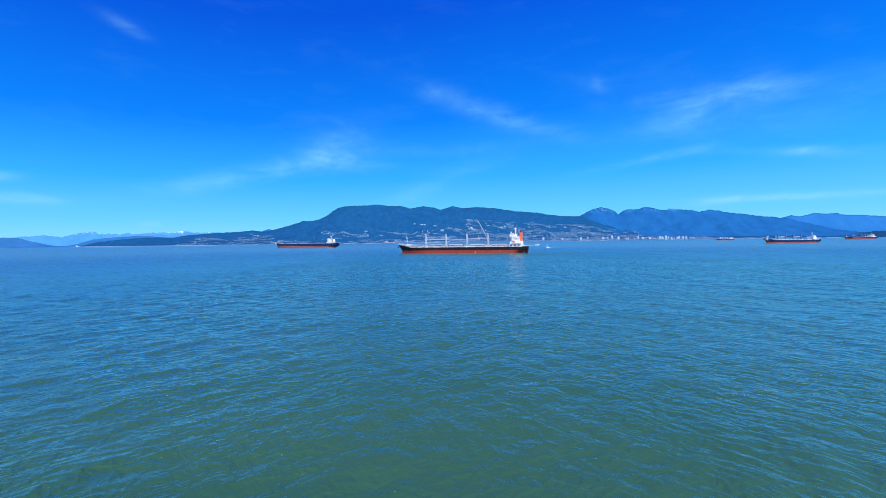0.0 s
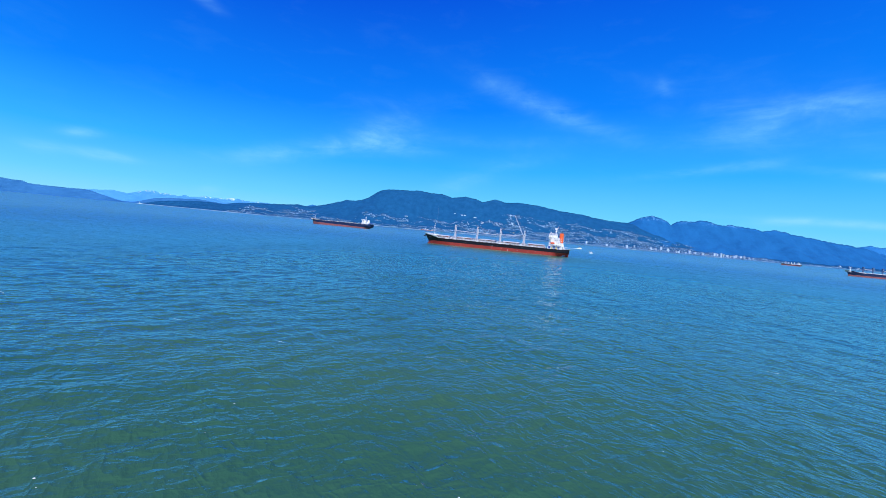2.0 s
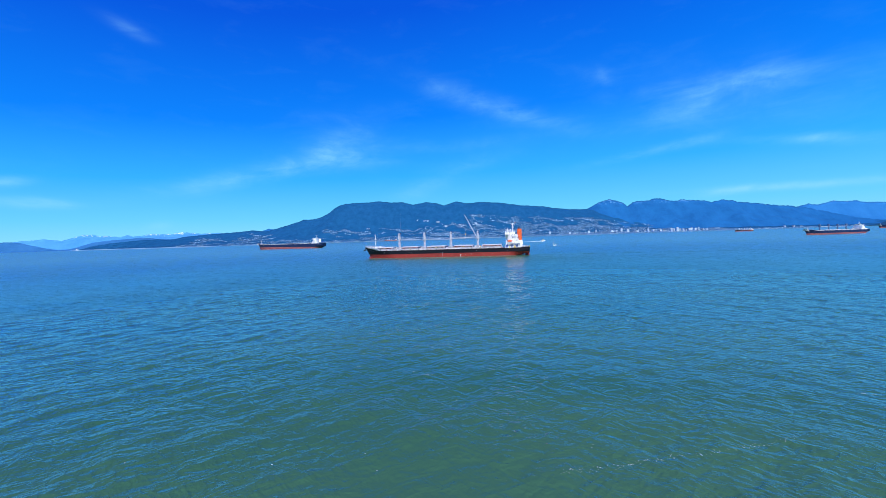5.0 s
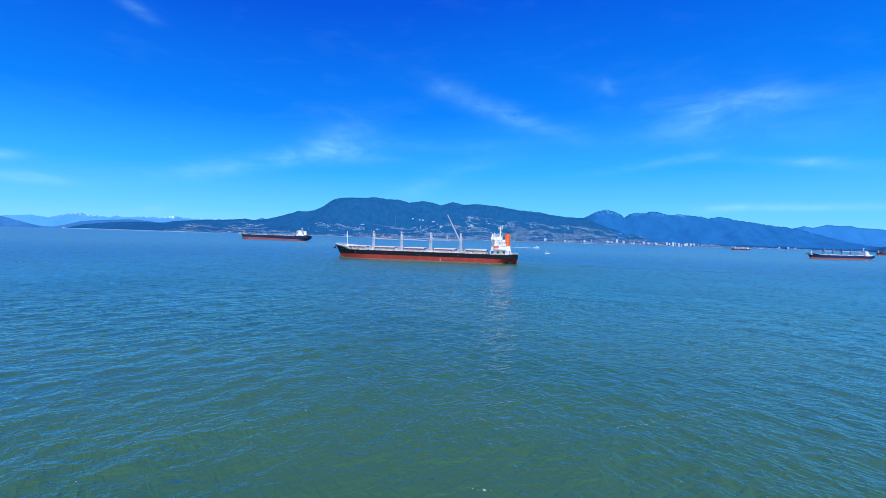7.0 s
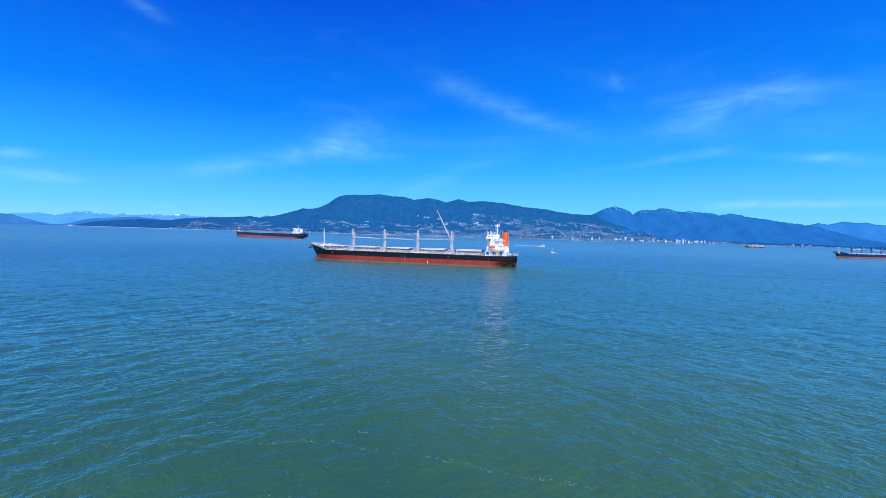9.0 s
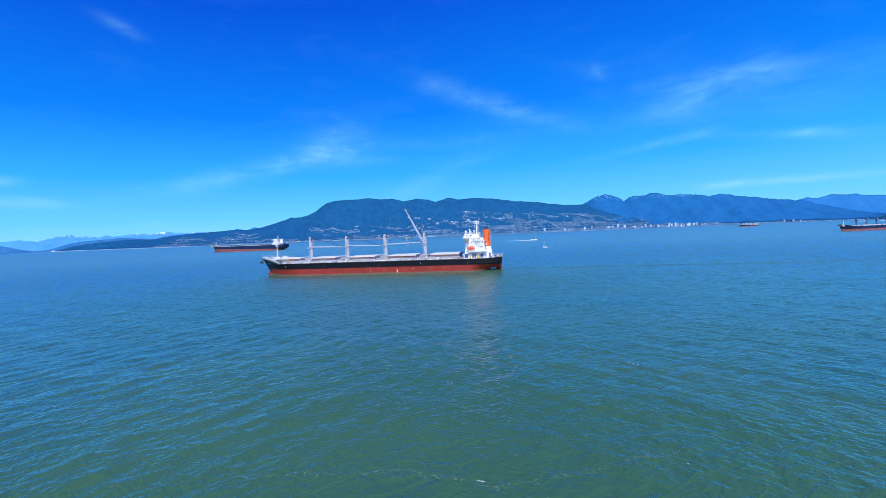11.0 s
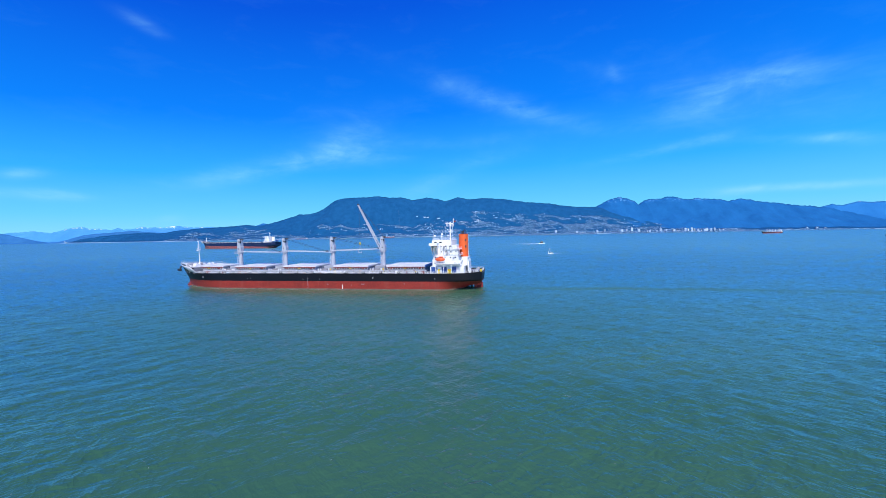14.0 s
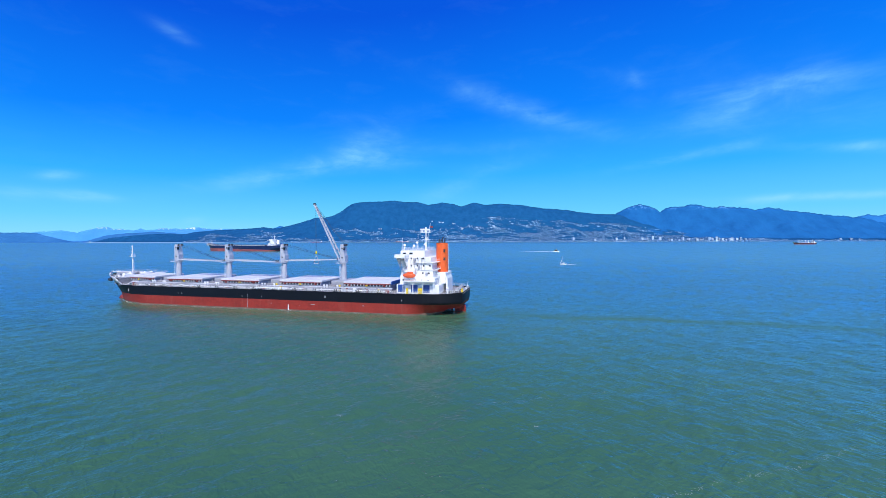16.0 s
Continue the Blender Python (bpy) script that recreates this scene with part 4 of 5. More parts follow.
    # radar mast
    bm = B()
    rod(bm, (67.6, 0, 22.5), (67.6, 0, 31.2), 0.45, 0.28, 10)
    beam(bm, (67.4, -0.8, 22.6), (68.2, -0.1, 27.6), 0.2)
    beam(bm, (67.4, 0.8, 22.6), (68.2, 0.1, 27.6), 0.2)
    box(bm, 66.0, -1.7, 29.1, 69.2, 1.7, 29.25)
    box(bm, 66.6, -1.0, 26.5, 68.6, 1.0, 26.62)
    rail(bm, [(66, -1.7, 29.25), (69.2, -1.7, 29.25), (69.2, 1.7, 29.25), (66, 1.7, 29.25), (66, -1.7, 29.25)], 0.9, 0.05, gap=0.8)
    rod(bm, (69.0, 0, 29.2), (69.3, 0, 32.8), 0.12, 0.06, 6)
    beam(bm, (68.2, -2.6, 30.4), (68.2, 2.6, 30.4), 0.14)
    ladder(bm, (68.8, 0, 22.6), (68.7, 0, 29), 0.45, 14)
    mast = part("radar_mast", bm, WHITE, ship, "white radar mast with platforms")
    part("radar_scanner", box(B(), 65.3, -0.2, 30.3, 68.9, 0.2, 30.65, 0.08), WHITE, mast)
    part("radar_scanner", box(B(), 66.2, -1.4, 27.3, 66.5, 1.4, 27.6, 0.08), WHITE, mast)
    for x, y, h in ((61.3, -6.5, 1.5), (62.6, 5.0, 2.3), (64.0, -3.6, 1.2), (65.4, 6.2, 1.6)):
        bm = B()
        rod(bm, (x, y, 22.5), (x, y, 22.6 + h), 0.12, 0.12, 8)
        bmesh.ops.create_uvsphere(bm, u_segments=12, v_segments=8, radius=0.55, matrix=Matrix.Translation((x, y, 23.0 + h)))
        part("antenna_dome", bm, WHITE, ship, smooth=True)
    for x, y, h in ((61.0, -8.0, 4.5), (66.8, -7.6, 6.2), (62.2, 7.8, 5.0)):
        part("whip_antenna", rod(B(), (x, y, 22.5), (x, y, 22.5 + h), 0.05, 0.03, 5), WHITE, ship)
    # funnel casing and funnel
    part("funnel_casing", box(B(), 71.6, -5.2, 10.6, 76.4, 5.2, 14.6, 0.2), WHITE, ship, "white engine casing below the funnel")
    bm = B()
    prism(bm, [(76.3, 7.5), (77.0, 7.5), (76.9, 12.4), (76.3, 13.6)], -4.4, 4.4)
    part("casing_slope", bm, WHITE, ship)
    bm = B()
    bmesh.ops.create_cone(bm, cap_ends=True, segments=40, radius1=1.0, radius2=0.97, depth=10.8, matrix=Matrix.Translation((73.9, 0, 19.9)) @ Matrix.Diagonal((2.25, 2.2, 1, 1)))
    funnel = part("funnel", bm, ORANGE, ship, "bright orange oval funnel", smooth=False)
    for z in (14.9, 18.2, 21.6, 25.1):
        bm = B()
        bmesh.ops.create_cone(bm, cap_ends=True, segments=40, radius1=1.0, radius2=1.0, depth=0.14, matrix=Matrix.Translation((73.9, 0, z)) @ Matrix.Diagonal((2.29, 2.24, 1, 1)))
        part("funnel_band", bm, ORANGE, funnel)
    for z in (18.9, 22.0):
        part("funnel_louvre", box(B(), 74.9, -2.2, z, 75.5, -1.5, z + 1.0, 0.04), DARK, funnel, "dark louvre in the funnel")
    bm = B()
    for x, y, h in ((73.0, -0.8, 1.6), (74.1, -0.3, 2.6), (74.7, 0.9, 2.0), (73.3, 1.0, 1.4)):
        rod(bm, (x, y, 25.2), (x - 0.1, y, 25.3 + h * 0.6), 0.22, 0.22, 10)
        rod(bm, (x - 0.1, y, 25.2 + h * 0.55), (x + 0.4, y, 25.3 + h * 0.9), 0.2, 0.2, 10)
    part("exhaust_pipe", bm, SOOT, funnel, "sooty black exhaust pipes")
    part("funnel_ladder", ladder(B(), (76.3, 0, 14.6), (76.2, 0, 25.3), 0.5, 26), WHITE, funnel)
    # lifeboats in davits
    for side in (-1, 1):
        bm = B()
        bmesh.ops.create_uvsphere(bm, u_segments=24, v_segments=14, radius=1.0, matrix=Matrix.Translation((64.6, side * 11.4, 13.9)) @ Matrix.Diagonal((2.35, 1.05, 0.95, 1)))
        box(bm, 64.0, side * 11.4 - 0.6, 14.6, 65.9, side * 11.4 + 0.6, 15.2, 0.2)
        boat = part("lifeboat", bm, BOATRED, ship, "orange enclosed lifeboat in white davits", smooth=True)
        for x in (62.6, 66.8):
            bm = B()
            beam(bm, (x, side * 9.7, 10.6), (x, side * 10.3, 16.6), 0.3)
            beam(bm, (x, side * 10.3, 16.6), (x, side * 12.2, 16.2), 0.26)
            beam(bm, (x, side * 12.2, 16.2), (x, side * 12.2, 14.9), 0.08)
            part("davit", bm, WHITE, boat)
        part("boat_deck", box(B(), 62.6, side * 11.5 - 2.0, 11.9, 74.4, side * 11.5 + 2.0, 12.1), WHITE, ship, "white lifeboat deck")
        part("boat_deck_rail", rail(B(), [(62.6, side * 13.4, 12.1), (74.4, side * 13.4, 12.1)], 1.0, 0.06), WHITE, ship)
        for x in (62.9, 66.5, 70.1, 73.9):
            part("boat_deck_pillar", rod(B(), (x, side * 13.2, 7.5), (x, side * 13.2, 12.0), 0.14, 0.14, 8), WHITE, ship)
    # storey under the boats: openings, yellow boats' gear
    # blue panels paint the shade of the openings under the boat deck
    for x in (61.6, 66.4, 70.8):
        part("doorway", box(B(), x - 1.2, -11.24, 7.9, x + 1.2, -11.17, 10.6), SHADE_BOAT_BLUE, ship, "doorway panel coloured blue as the shade inside")
    for x in (64.6, 65.9, 67.3, 68.6, 69.8):
        part("vent_pipe", rod(B(), (x, -9.3, 12.3), (x, -9.3, 19.8), 0.11, 0.11, 6), GREY, ship, "thin grey pipe up the house side")
    for x in (64.2, 68.6, 69.4):
        part("yellow_locker", box(B(), x - 0.35, -12.8, 7.5, x + 0.35, -12.2, 9.6, 0.06), YELLOW, ship)
    for x in (62.2, 66.6, 71.2):
        part("stair_rail", rail(B(), [(x, -12.9, 12.1), (x + 1.6, -11.4, 13.2)], 0.9, 0.05, gap=0.8), WHITE, ship)
    for x, z in ((62.9, 14.0), (67.8, 16.4), (70.6, 13.9), (66.2, 18.9)):
        part("side_locker", box(B(), x - 0.4, -10.35, z, x + 0.4, -9.5, z + 1.0, 0.06), COAMING, ship, "grey locker on the house side")
    for x in (63.4, 68.9):
        part("flood_lamp", box(B(), x - 0.25, -14.1 if x < 65 else -9.9, 19.6, x + 0.25, -13.7 if x < 65 else -9.5, 20.0, 0.05), DARK, ship)
    part("signal_flag", box(B(), 69.3, -0.03, 31.0, 70.3, 0.03, 31.7), DARKRED, ship, "small red signal flag at the mast")
    for x in (76.6, 78.2, 79.8, 81.4):
        part("mooring_bollard", rod(rod(B(), (x, -7.4, 7.5), (x, -7.4, 8.4), 0.22, 0.22, 8), (x + 0.7, -7.4, 7.5), (x + 0.7, -7.4, 8.4), 0.22, 0.22, 8), DARK, ship)
    # stern deck gear
    for side in (-1, 1):
        bm = B()
        rod(bm, (80.5, side * 2.0, 8.6), (80.5, side * 5.0, 8.6), 0.4, 0.4, 12)
        rod(bm, (80.5, side * 2.0 - 0.1, 8.6), (80.5, side * 2.0 + 0.1, 8.6), 0.65, 0.65, 12)
        rod(bm, (80.5, side * 5.0 - 0.1, 8.6), (80.5, side * 5.0 + 0.1, 8.6), 0.65, 0.65, 12)
        part("mooring_winch", bm, COAMING, ship)
    part("stern_rail", rail(B(), [(83.0, -6.6, 7.9), (83.0, 6.6, 7.9)], 1.1, 0.07), WHITE, ship)
    part("yellow_chock", box(B(), 82.4, -7.4, 7.9, 83.1, -6.6, 9.2, 0.1), YELLOW, ship)
    part("flagstaff", rod(B(), (83.1, 0, 7.8), (83.8, 0, 11.2), 0.07, 0.05, 6), WHITE, ship)
    bm = B()
    rod(bm, (77.8, -8.6, 7.5), (77.8, -8.6, 9.2), 0.35, 0.35, 12)
    rod(bm, (77.8, -8.6, 9.1), (77.8, -8.6, 9.7), 0.6, 0.5, 12)
    part("mushroom_vent", bm, WHITE, ship)


def build_carrier():
    ship = thing("bulk_carrier", "black and red bulk carrier at anchor with four grey cranes", "cargo ship")
    build_hull(ship)
    build_deck_gear(ship)
    for x, reach, z in ((-46.2, 23.2, 17.5), (-20.0, 23.6, 17.4), (6.8, 24.4, 18.7), (33.6, -12.5, 40.7)):
        build_crane(ship, x, reach, z)
    # hook block on its wires below the raised jib
    bm = bmesh.new()
    bmesh.ops.create_uvsphere(bm, u_segments=12, v_segments=8, radius=0.55, matrix=Matrix.Translation((21.5, 0, 21.4)) @ Matrix.Diagonal((0.8, 0.7, 1.3, 1)))
    hook = part("hook_block", bm, YELLOW, ship, "yellow cargo hook block")
    bm = bmesh.new()
    for d in (-0.9, 0.9):
        beam(bm, (21.5, 0, 20.4), (21.5 + d, 0, 18.4), 0.12)
        beam(bm, (21.5 + d, 0, 18.4), (21.5 + d, 0, 17.0), 0.25)
    beam(bm, (20.4, 0, 17.0), (22.6, 0, 17.0), 0.5, 0.3)
    part("spreader", bm, GREY, hook)
    for y in (-0.25, 0.25):
        part("hoist_wire", rod(bmesh.new(), (21.5, y, 22.2), (21.4, y, 40.4), 0.03, 0.03, 4), ROPE, hook)
    build_house(ship)
    return ship


build_carrier()

# ---- the other ships in the bay ----
def freighter(name, label, place, turn, length, upper, lower, tall=1.0, cranes=0, crane_mat=None, deck_mat=None, funnel_mat=None, split=4.0, trim=0.0):
    """A ship seen from afar: the same hull form, stretched, with its own hatches, cranes and house."""
    B = bmesh.new
    ship = thing(name, label, "cargo ship", place, "anchored ships", turn)
    k = length / 169.0
    grow = Matrix.Diagonal((k, k * 1.02, k * tall, 1))
    above = Matrix.Translation((0, 0, 7.5 * k * (tall - 0.92))) @ Matrix.Diagonal((k, k * 1.02, k * 0.92, 1))

    def add(pname, bm, mat, parent=ship, plabel="", smooth=False):
        bm.transform(grow if "hull" in pname or pname == "deck" else above)
        return part(pname, bm, mat, parent, plabel, smooth)
    add("lower_hull", both_sides(lambda x: -1.6, lambda x: split - trim * (x + 84) / 168, 5), lower, plabel="red lower hull, paled with haze in its colour", smooth=True)
    add("upper_hull", both_sides(lambda x: split - trim * (x + 84) / 168, sheer, 5), upper, plabel="dark hull side", smooth=True)
    bm = B()
    xs = [-83 + i * 167 / 50 for i in range(51)]
    va = [bm.verts.new((x, -half_beam(x, 7.6) + 0.05, 7.5)) for x in xs]
    vb = [bm.verts.new((x, half_beam(x, 7.6) - 0.05, 7.5)) for x in xs]
    for i in range(50):
        bm.faces.new((va[i], va[i + 1], vb[i + 1], vb[i]))
    add("deck", bm, deck_mat or DECK)
    bm = B()
    prism(bm, [(-83.5, 11.6), (-66, 10.4), (-66, 7.4), (-80, 7.4)], -4.5, 4.5)
    add("forecastle", bm, COAMING)
    n = 7 if cranes == 0 else 5
    step = 122.0 / n
    for i in range(n):
        x0 = -66 + i * step
        add("hatch_coaming", box(B(), x0 + 1.0, -8.6, 7.4, x0 + step - 3.2, 8.6, 8.6), COAMING)
        add("hatch_cover", box(B(), x0 + 0.8, -9.0, 8.6, x0 + step - 3.0, 9.0, 9.3, 0.08), deck_mat or HATCH)
    if cranes:
        for i in range(cranes):
            x = -66 + (i + 1) * step - 1.1
            add("crane_post", rod(B(), (x, 0, 7.4), (x, 0, 17), 1.4, 1.2, 12), crane_mat)
            add("crane_housing", box(B(), x - 1.5, -1.5, 16.6, x + 1.6, 1.5, 22.6, 0.2), crane_mat)
            bm = B()
            way = 1 if i % 2 == 0 else -1
            beam(bm, (x + way * 1.2, -0.9, 17.4), (x + way * 19.5, -0.5, 16.4), 0.6, 0.9)
            beam(bm, (x + way * 1.2, 0.9, 17.4), (x + way * 19.5, 0.5, 16.4), 0.6, 0.9)
            add("jib", bm, GREY)
    add("foremast", rod(B(), (-74, 0, 9), (-74, 0, 19), 0.5, 0.3, 8), WHITE)
    for z0, z1, x0, x1, w in ((7.4, 10.4, 58.5, 77, 9.4), (10.4, 12.8, 59.5, 71, 8.0), (12.8, 15.2, 60.2, 70, 7.2), (15.2, 17.6, 60.8, 69, 6.6), (17.6, 20.0, 60.2, 66, 6.2)):
        storey = add("deck_storey", box(B(), x0, -w, z0, x1, w, z1 - 0.12, 0.06), WHITE, plabel="white accommodation storey")
        add("window_strip", box(B(), x0 + 0.9, -w - 0.03, z0 + 1.35, (x0 + x1) / 2, w + 0.03, z0 + 1.65), GLASS, storey)
        add("deck_edge", box(B(), x0 - 0.5, -w - 0.6, z1 - 0.12, x1 + 1.0, w + 0.6, z1), WHITE)
    add("bridge_wing", box(B(), 60.4, -11.6, 17.5, 63.0, 11.6, 18.6, 0.1), WHITE)
    add("bridge_windows", box(B(), 60.05, -5.8, 18.5, 60.25, 5.8, 19.4), GLASS)
    bm = B()
    rod(bm, (66, 0, 20), (66, 0, 27), 0.5, 0.3, 8)
    beam(bm, (66, -2.2, 24.5), (66, 2.2, 24.5), 0.3)
    box(bm, 64.6, -1.2, 25.2, 67.2, 1.2, 25.5)
    add("radar_mast", bm, WHITE)
    bm = B()
    bmesh.ops.create_cone(bm, cap_ends=True, segments=20, radius1=1.0, radius2=0.95, depth=8.5, matrix=Matrix.Translation((73.5, 0, 14.4)) @ Matrix.Diagonal((2.6, 2.2, 1, 1)))
    add("funnel", bm, funnel_mat or WHITE)
    bm = B()
    bmesh.ops.create_uvsphere(bm, u_segments=14, v_segments=8, radius=1.0, matrix=Matrix.Translation((80.2, 0, 11.3)) @ Matrix.Diagonal((3.2, 1.2, 1.3, 1)))
    add("lifeboat", bm, SHADE_BOAT_BLUE if tall > 1.3 else BOATRED, smooth=True)
    bm = B()
    rail(bm, [(-60, -13.2, 7.5), (57, -13.2, 7.5)], 1.1, 0.14, gap=4.0)
    add("deck_rail", bm, WHITE)
    return ship


BROWN = material("rust_brown_deck", (0.12, 0.08, 0.075), 0.7, spread=0.2)
# hull red of the far ships, with pale distance haze mixed in
HAZY_RED = material("hazy_red_hull", (0.24, 0.068, 0.074), 0.6, spread=0.2, grain=0.3)
freighter("gearless_carrier", "dark blue and red bulk carrier without cranes", (-563, 665, 0), -3.6, 220, NAVY, HAZY_RED, 1.32, 0, deck_mat=BROWN, split=4.4, trim=2.6)
freighter("geared_carrier", "dark blue and red freighter with four grey cranes", (742, 582, 0), 19.8, 160, NAVY, HAZY_RED, 1.15, 4, DARKCRANE, funnel_mat=NAVY, split=2.9)
freighter("distant_freighter", "small distant red-bottomed freighter with white cranes", (1272, 1951, 0), 30.5, 141, BLACK, HAZY_RED, 1.1, 4, WHITE, funnel_mat=ORANGE)
freighter("distant_carrier", "far dark blue freighter with grey cranes", (1626, 1549, 0), 23.4, 190, NAVY, HAZY_RED, 1.15, 4, DARKCRANE)
freighter("shore_freighter", "far off red freighter close to the town shore", tuple(shore_place(-330, 4080)), 12, 130, HAZY_RED, HAZY_RED, 1.0, 3, WHITE)
freighter("shore_freighter", "far off low red barge-like freighter near shore", tuple(shore_place(-1130, 4050)), 12, 120, HAZY_RED, HAZY_RED, 0.8, 0)


def boat_hull(bm, length, width, height):
    """An open boat form, bow towards -x."""
    rows = []
    for i in range(13):
        u = i / 12
        x = -length / 2 + length * u
        w = width / 2 * (1 - (1 - min(u / 0.55, 1)) ** 2.2) * (1 - 0.25 * max(0, u - 0.6) / 0.4)
        top = height * (1.25 - 0.35 * u)
        rows.append([(x, -w, top), (x + 0.03 * length * (1 - u), -w * 0.75, -0.1), (x + 0.05 * length * (1 - u), 0, -0.4), (x + 0.03 * length * (1 - u), w * 0.75, -0.1), (x, w, top)])
    vs = [[bm.verts.new(p) for p in r] for r in rows]
    for i in range(12):
        for j in range(4):
            bm.faces.new((vs[i][j], vs[i][j + 1], vs[i + 1][j + 1], vs[i + 1][j]))
        bm.faces.new((vs[i][0], vs[i + 1][0], vs[i + 1][4], vs[i][4]))
    bm.faces.new(vs[-1])
    bmesh.ops.recalc_face_normals(bm, faces=bm.faces[:])
    return bm


def build_sailboat():
    B = bmesh.new
    boat = thing("sailboat", "small white sailing yacht with a furled sail", "sailboat", (136, 288, 0), turn=8)
    boat.scale = (0.64, 0.64, 0.64)
    part("boat_hull", boat_hull(B(), 10.5, 3.2, 1.2), WHITE, boat, smooth=False)
    bm = box(B(), -2.0, -1.0, 1.0, 2.4, 1.0, 1.75, 0.25)
    part("cabin", bm, WHITE, boat)
    part("cabin_window", box(B(), -1.6, -1.03, 1.3, 1.8, 1.03, 1.55), GLASS, boat)
    part("mast", rod(B(), (-0.8, 0, 1.0), (-0.8, 0, 14.0), 0.13, 0.08, 8), GREY, boat)
    bm = rod(B(), (-0.8, 0, 2.6), (3.8, 0, 2.7), 0.12, 0.12, 8)
    part("boom", bm, GREY, boat)
    bm = rod(B(), (-0.6, 0, 2.9), (3.6, 0, 2.9), 0.28, 0.18, 8)
    part("furled_sail", bm, SAILCLOTH, boat)
    bm = B()
    a, b, c = [bm.verts.new(p) for p in ((-5.0, 0, 1.5), (-0.9, 0.1, 13.0), (-4.2, -0.1, 1.9))]
    bm.faces.new((a, b, c))
    r = bmesh.ops.extrude_face_region(bm, geom=bm.faces[:])
    for v in (g for g in r["geom"] if isinstance(g, bmesh.types.BMVert)):
        v.co.y += 0.04
    part("jib_sail", bm, SAILCLOTH, boat)
    for p in ((-5.1, 0, 1.5), (5.0, 0, 1.2)):
        part("stay", rod(B(), (-0.8, 0, 13.9), p, 0.03, 0.03, 4), ROPE, boat)


def build_motorboat():
    B = bmesh.new
    boat = thing("motorboat", "white motor vessel with a dark wheelhouse roof", "boat", (148, 705, 0), turn=180 + 10)
    boat.scale = (0.85, 0.85, 0.9)
    part("boat_hull", boat_hull(B(), 17, 5, 2.2), WHITE, boat)
    part("cabin", box(B(), -3.5, -1.8, 2.0, 3.5, 1.8, 4.6, 0.2), DARK, boat)
    part("wheelhouse", box(B(), -2.6, -1.5, 4.6, 0.8, 1.5, 6.6, 0.2), WHITE, boat)
    part("wheelhouse_window", box(B(), -2.66, -1.3, 5.3, 0.6, 1.54, 6.1), GLASS, boat)
    part("roof", box(B(), -3.0, -1.8, 6.6, 1.4, 1.8, 6.85, 0.08), DARK, boat)
    part("mast", rod(B(), (0, 0, 6.8), (0, 0, 10.5), 0.14, 0.08, 8), DARK, boat)


build_sailboat()
build_motorboat()


# ---- the town on the far slope ----
def on_hill(s, v):
    ridge, shore, depth, shape, rough, size = HILL
    a, b = shore(s), depth(s)
    return shore_place(s, a + (b - a) * v, slope_of(s, v, ridge, shape, rough, size))


def town_material():
    m = bpy.data.materials.new("hazy_town_walls")
    m.use_nodes = True
    n = nodes_of(m.node_tree)
    r = n("ShaderNodeNewGeometry").outputs["Random Per Island"]
    # random wall tones, all pulled to blue as distance haze
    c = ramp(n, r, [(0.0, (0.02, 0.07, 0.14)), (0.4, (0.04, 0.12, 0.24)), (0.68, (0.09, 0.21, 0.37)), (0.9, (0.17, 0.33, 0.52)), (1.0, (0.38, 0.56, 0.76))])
    b = n("ShaderNodeBsdfPrincipled", {"Base Color": c, "Roughness": 0.8})
    n("ShaderNodeOutputMaterial", {"Surface": b.outputs[0]})
    return m


TOWN = town_material()


def build_houses():
    rnd = random.Random(11)
    verts, faces = [], []
    made, tries = 0, 0
    while made < 36000 and tries < 420000:
        tries += 1
        s = rnd.uniform(-2450, 4300)
        v = rnd.random() ** 1.35 * 0.72
        if s < -500:
            v *= 0.62 + 0.55 * max(0, min(1, (-1300 - s) / 600))
        elif s < 300:
            v *= 0.75
        elif s > 2400:
            v *= max(0.25, 1 - (s - 2400) / 1500)
        crowd = fbm(s / 300.0 + 5, v * 14.0, 4) * 1.0 + fbm(s / 120.0, v * 55.0 + 9, 3) * 1.0
        low = 0.42 if v < 0.10 else -0.08
        if 500 < s < 3300:
            low += 0.30
            # terraces of pale roofs half way up
            if s < 1800 and 0.30 < v < 0.52:
                low += 0.34
        elif -1500 <= s < -300 and v > 0.1:
            low -= 0.24
        elif s < -1500:
            low -= 0.26
        if 1.5 * crowd + low < rnd.uniform(0.28, 0.58):
            continue
        p = on_hill(s, v)
        a = HEADING + rnd.uniform(-0.35, 0.35)
        w, d, h = rnd.uniform(3.5, 9), rnd.uniform(3, 6), rnd.uniform(2.0, 4.2)
        if rnd.random() < 0.05:
            w, h = w * 2.4, h * 1.5
        ca, sa = math.cos(a), math.sin(a)
        base = len(verts)
        for dx, dy, dz in ((-w, -d, -3), (w, -d, -3), (w, d, -3), (-w, d, -3), (-w, -d, h), (w, -d, h), (w, d, h), (-w, d, h), (-w, 0, h * 1.35), (w, 0, h * 1.35)):
            verts.append((p.x + (dx * ca - dy * sa) / 2, p.y + (dx * sa + dy * ca) / 2, p.z + dz))
        for f in ((0, 1, 5, 4), (1, 2, 6, 9, 5), (2, 3, 7, 6), (3, 0, 4, 8, 7), (4, 5, 9, 8), (7, 8, 9, 6)):
            faces.append([base + i for i in f])
        made += 1
    me = bpy.data.meshes.new("town_houses")
    me.from_pydata(verts, [], faces)
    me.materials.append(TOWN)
    tagged(new("town_houses", me), "thousands of small houses among trees on the slope, tinted haze blue", "houses", kind="stuff")


build_houses()


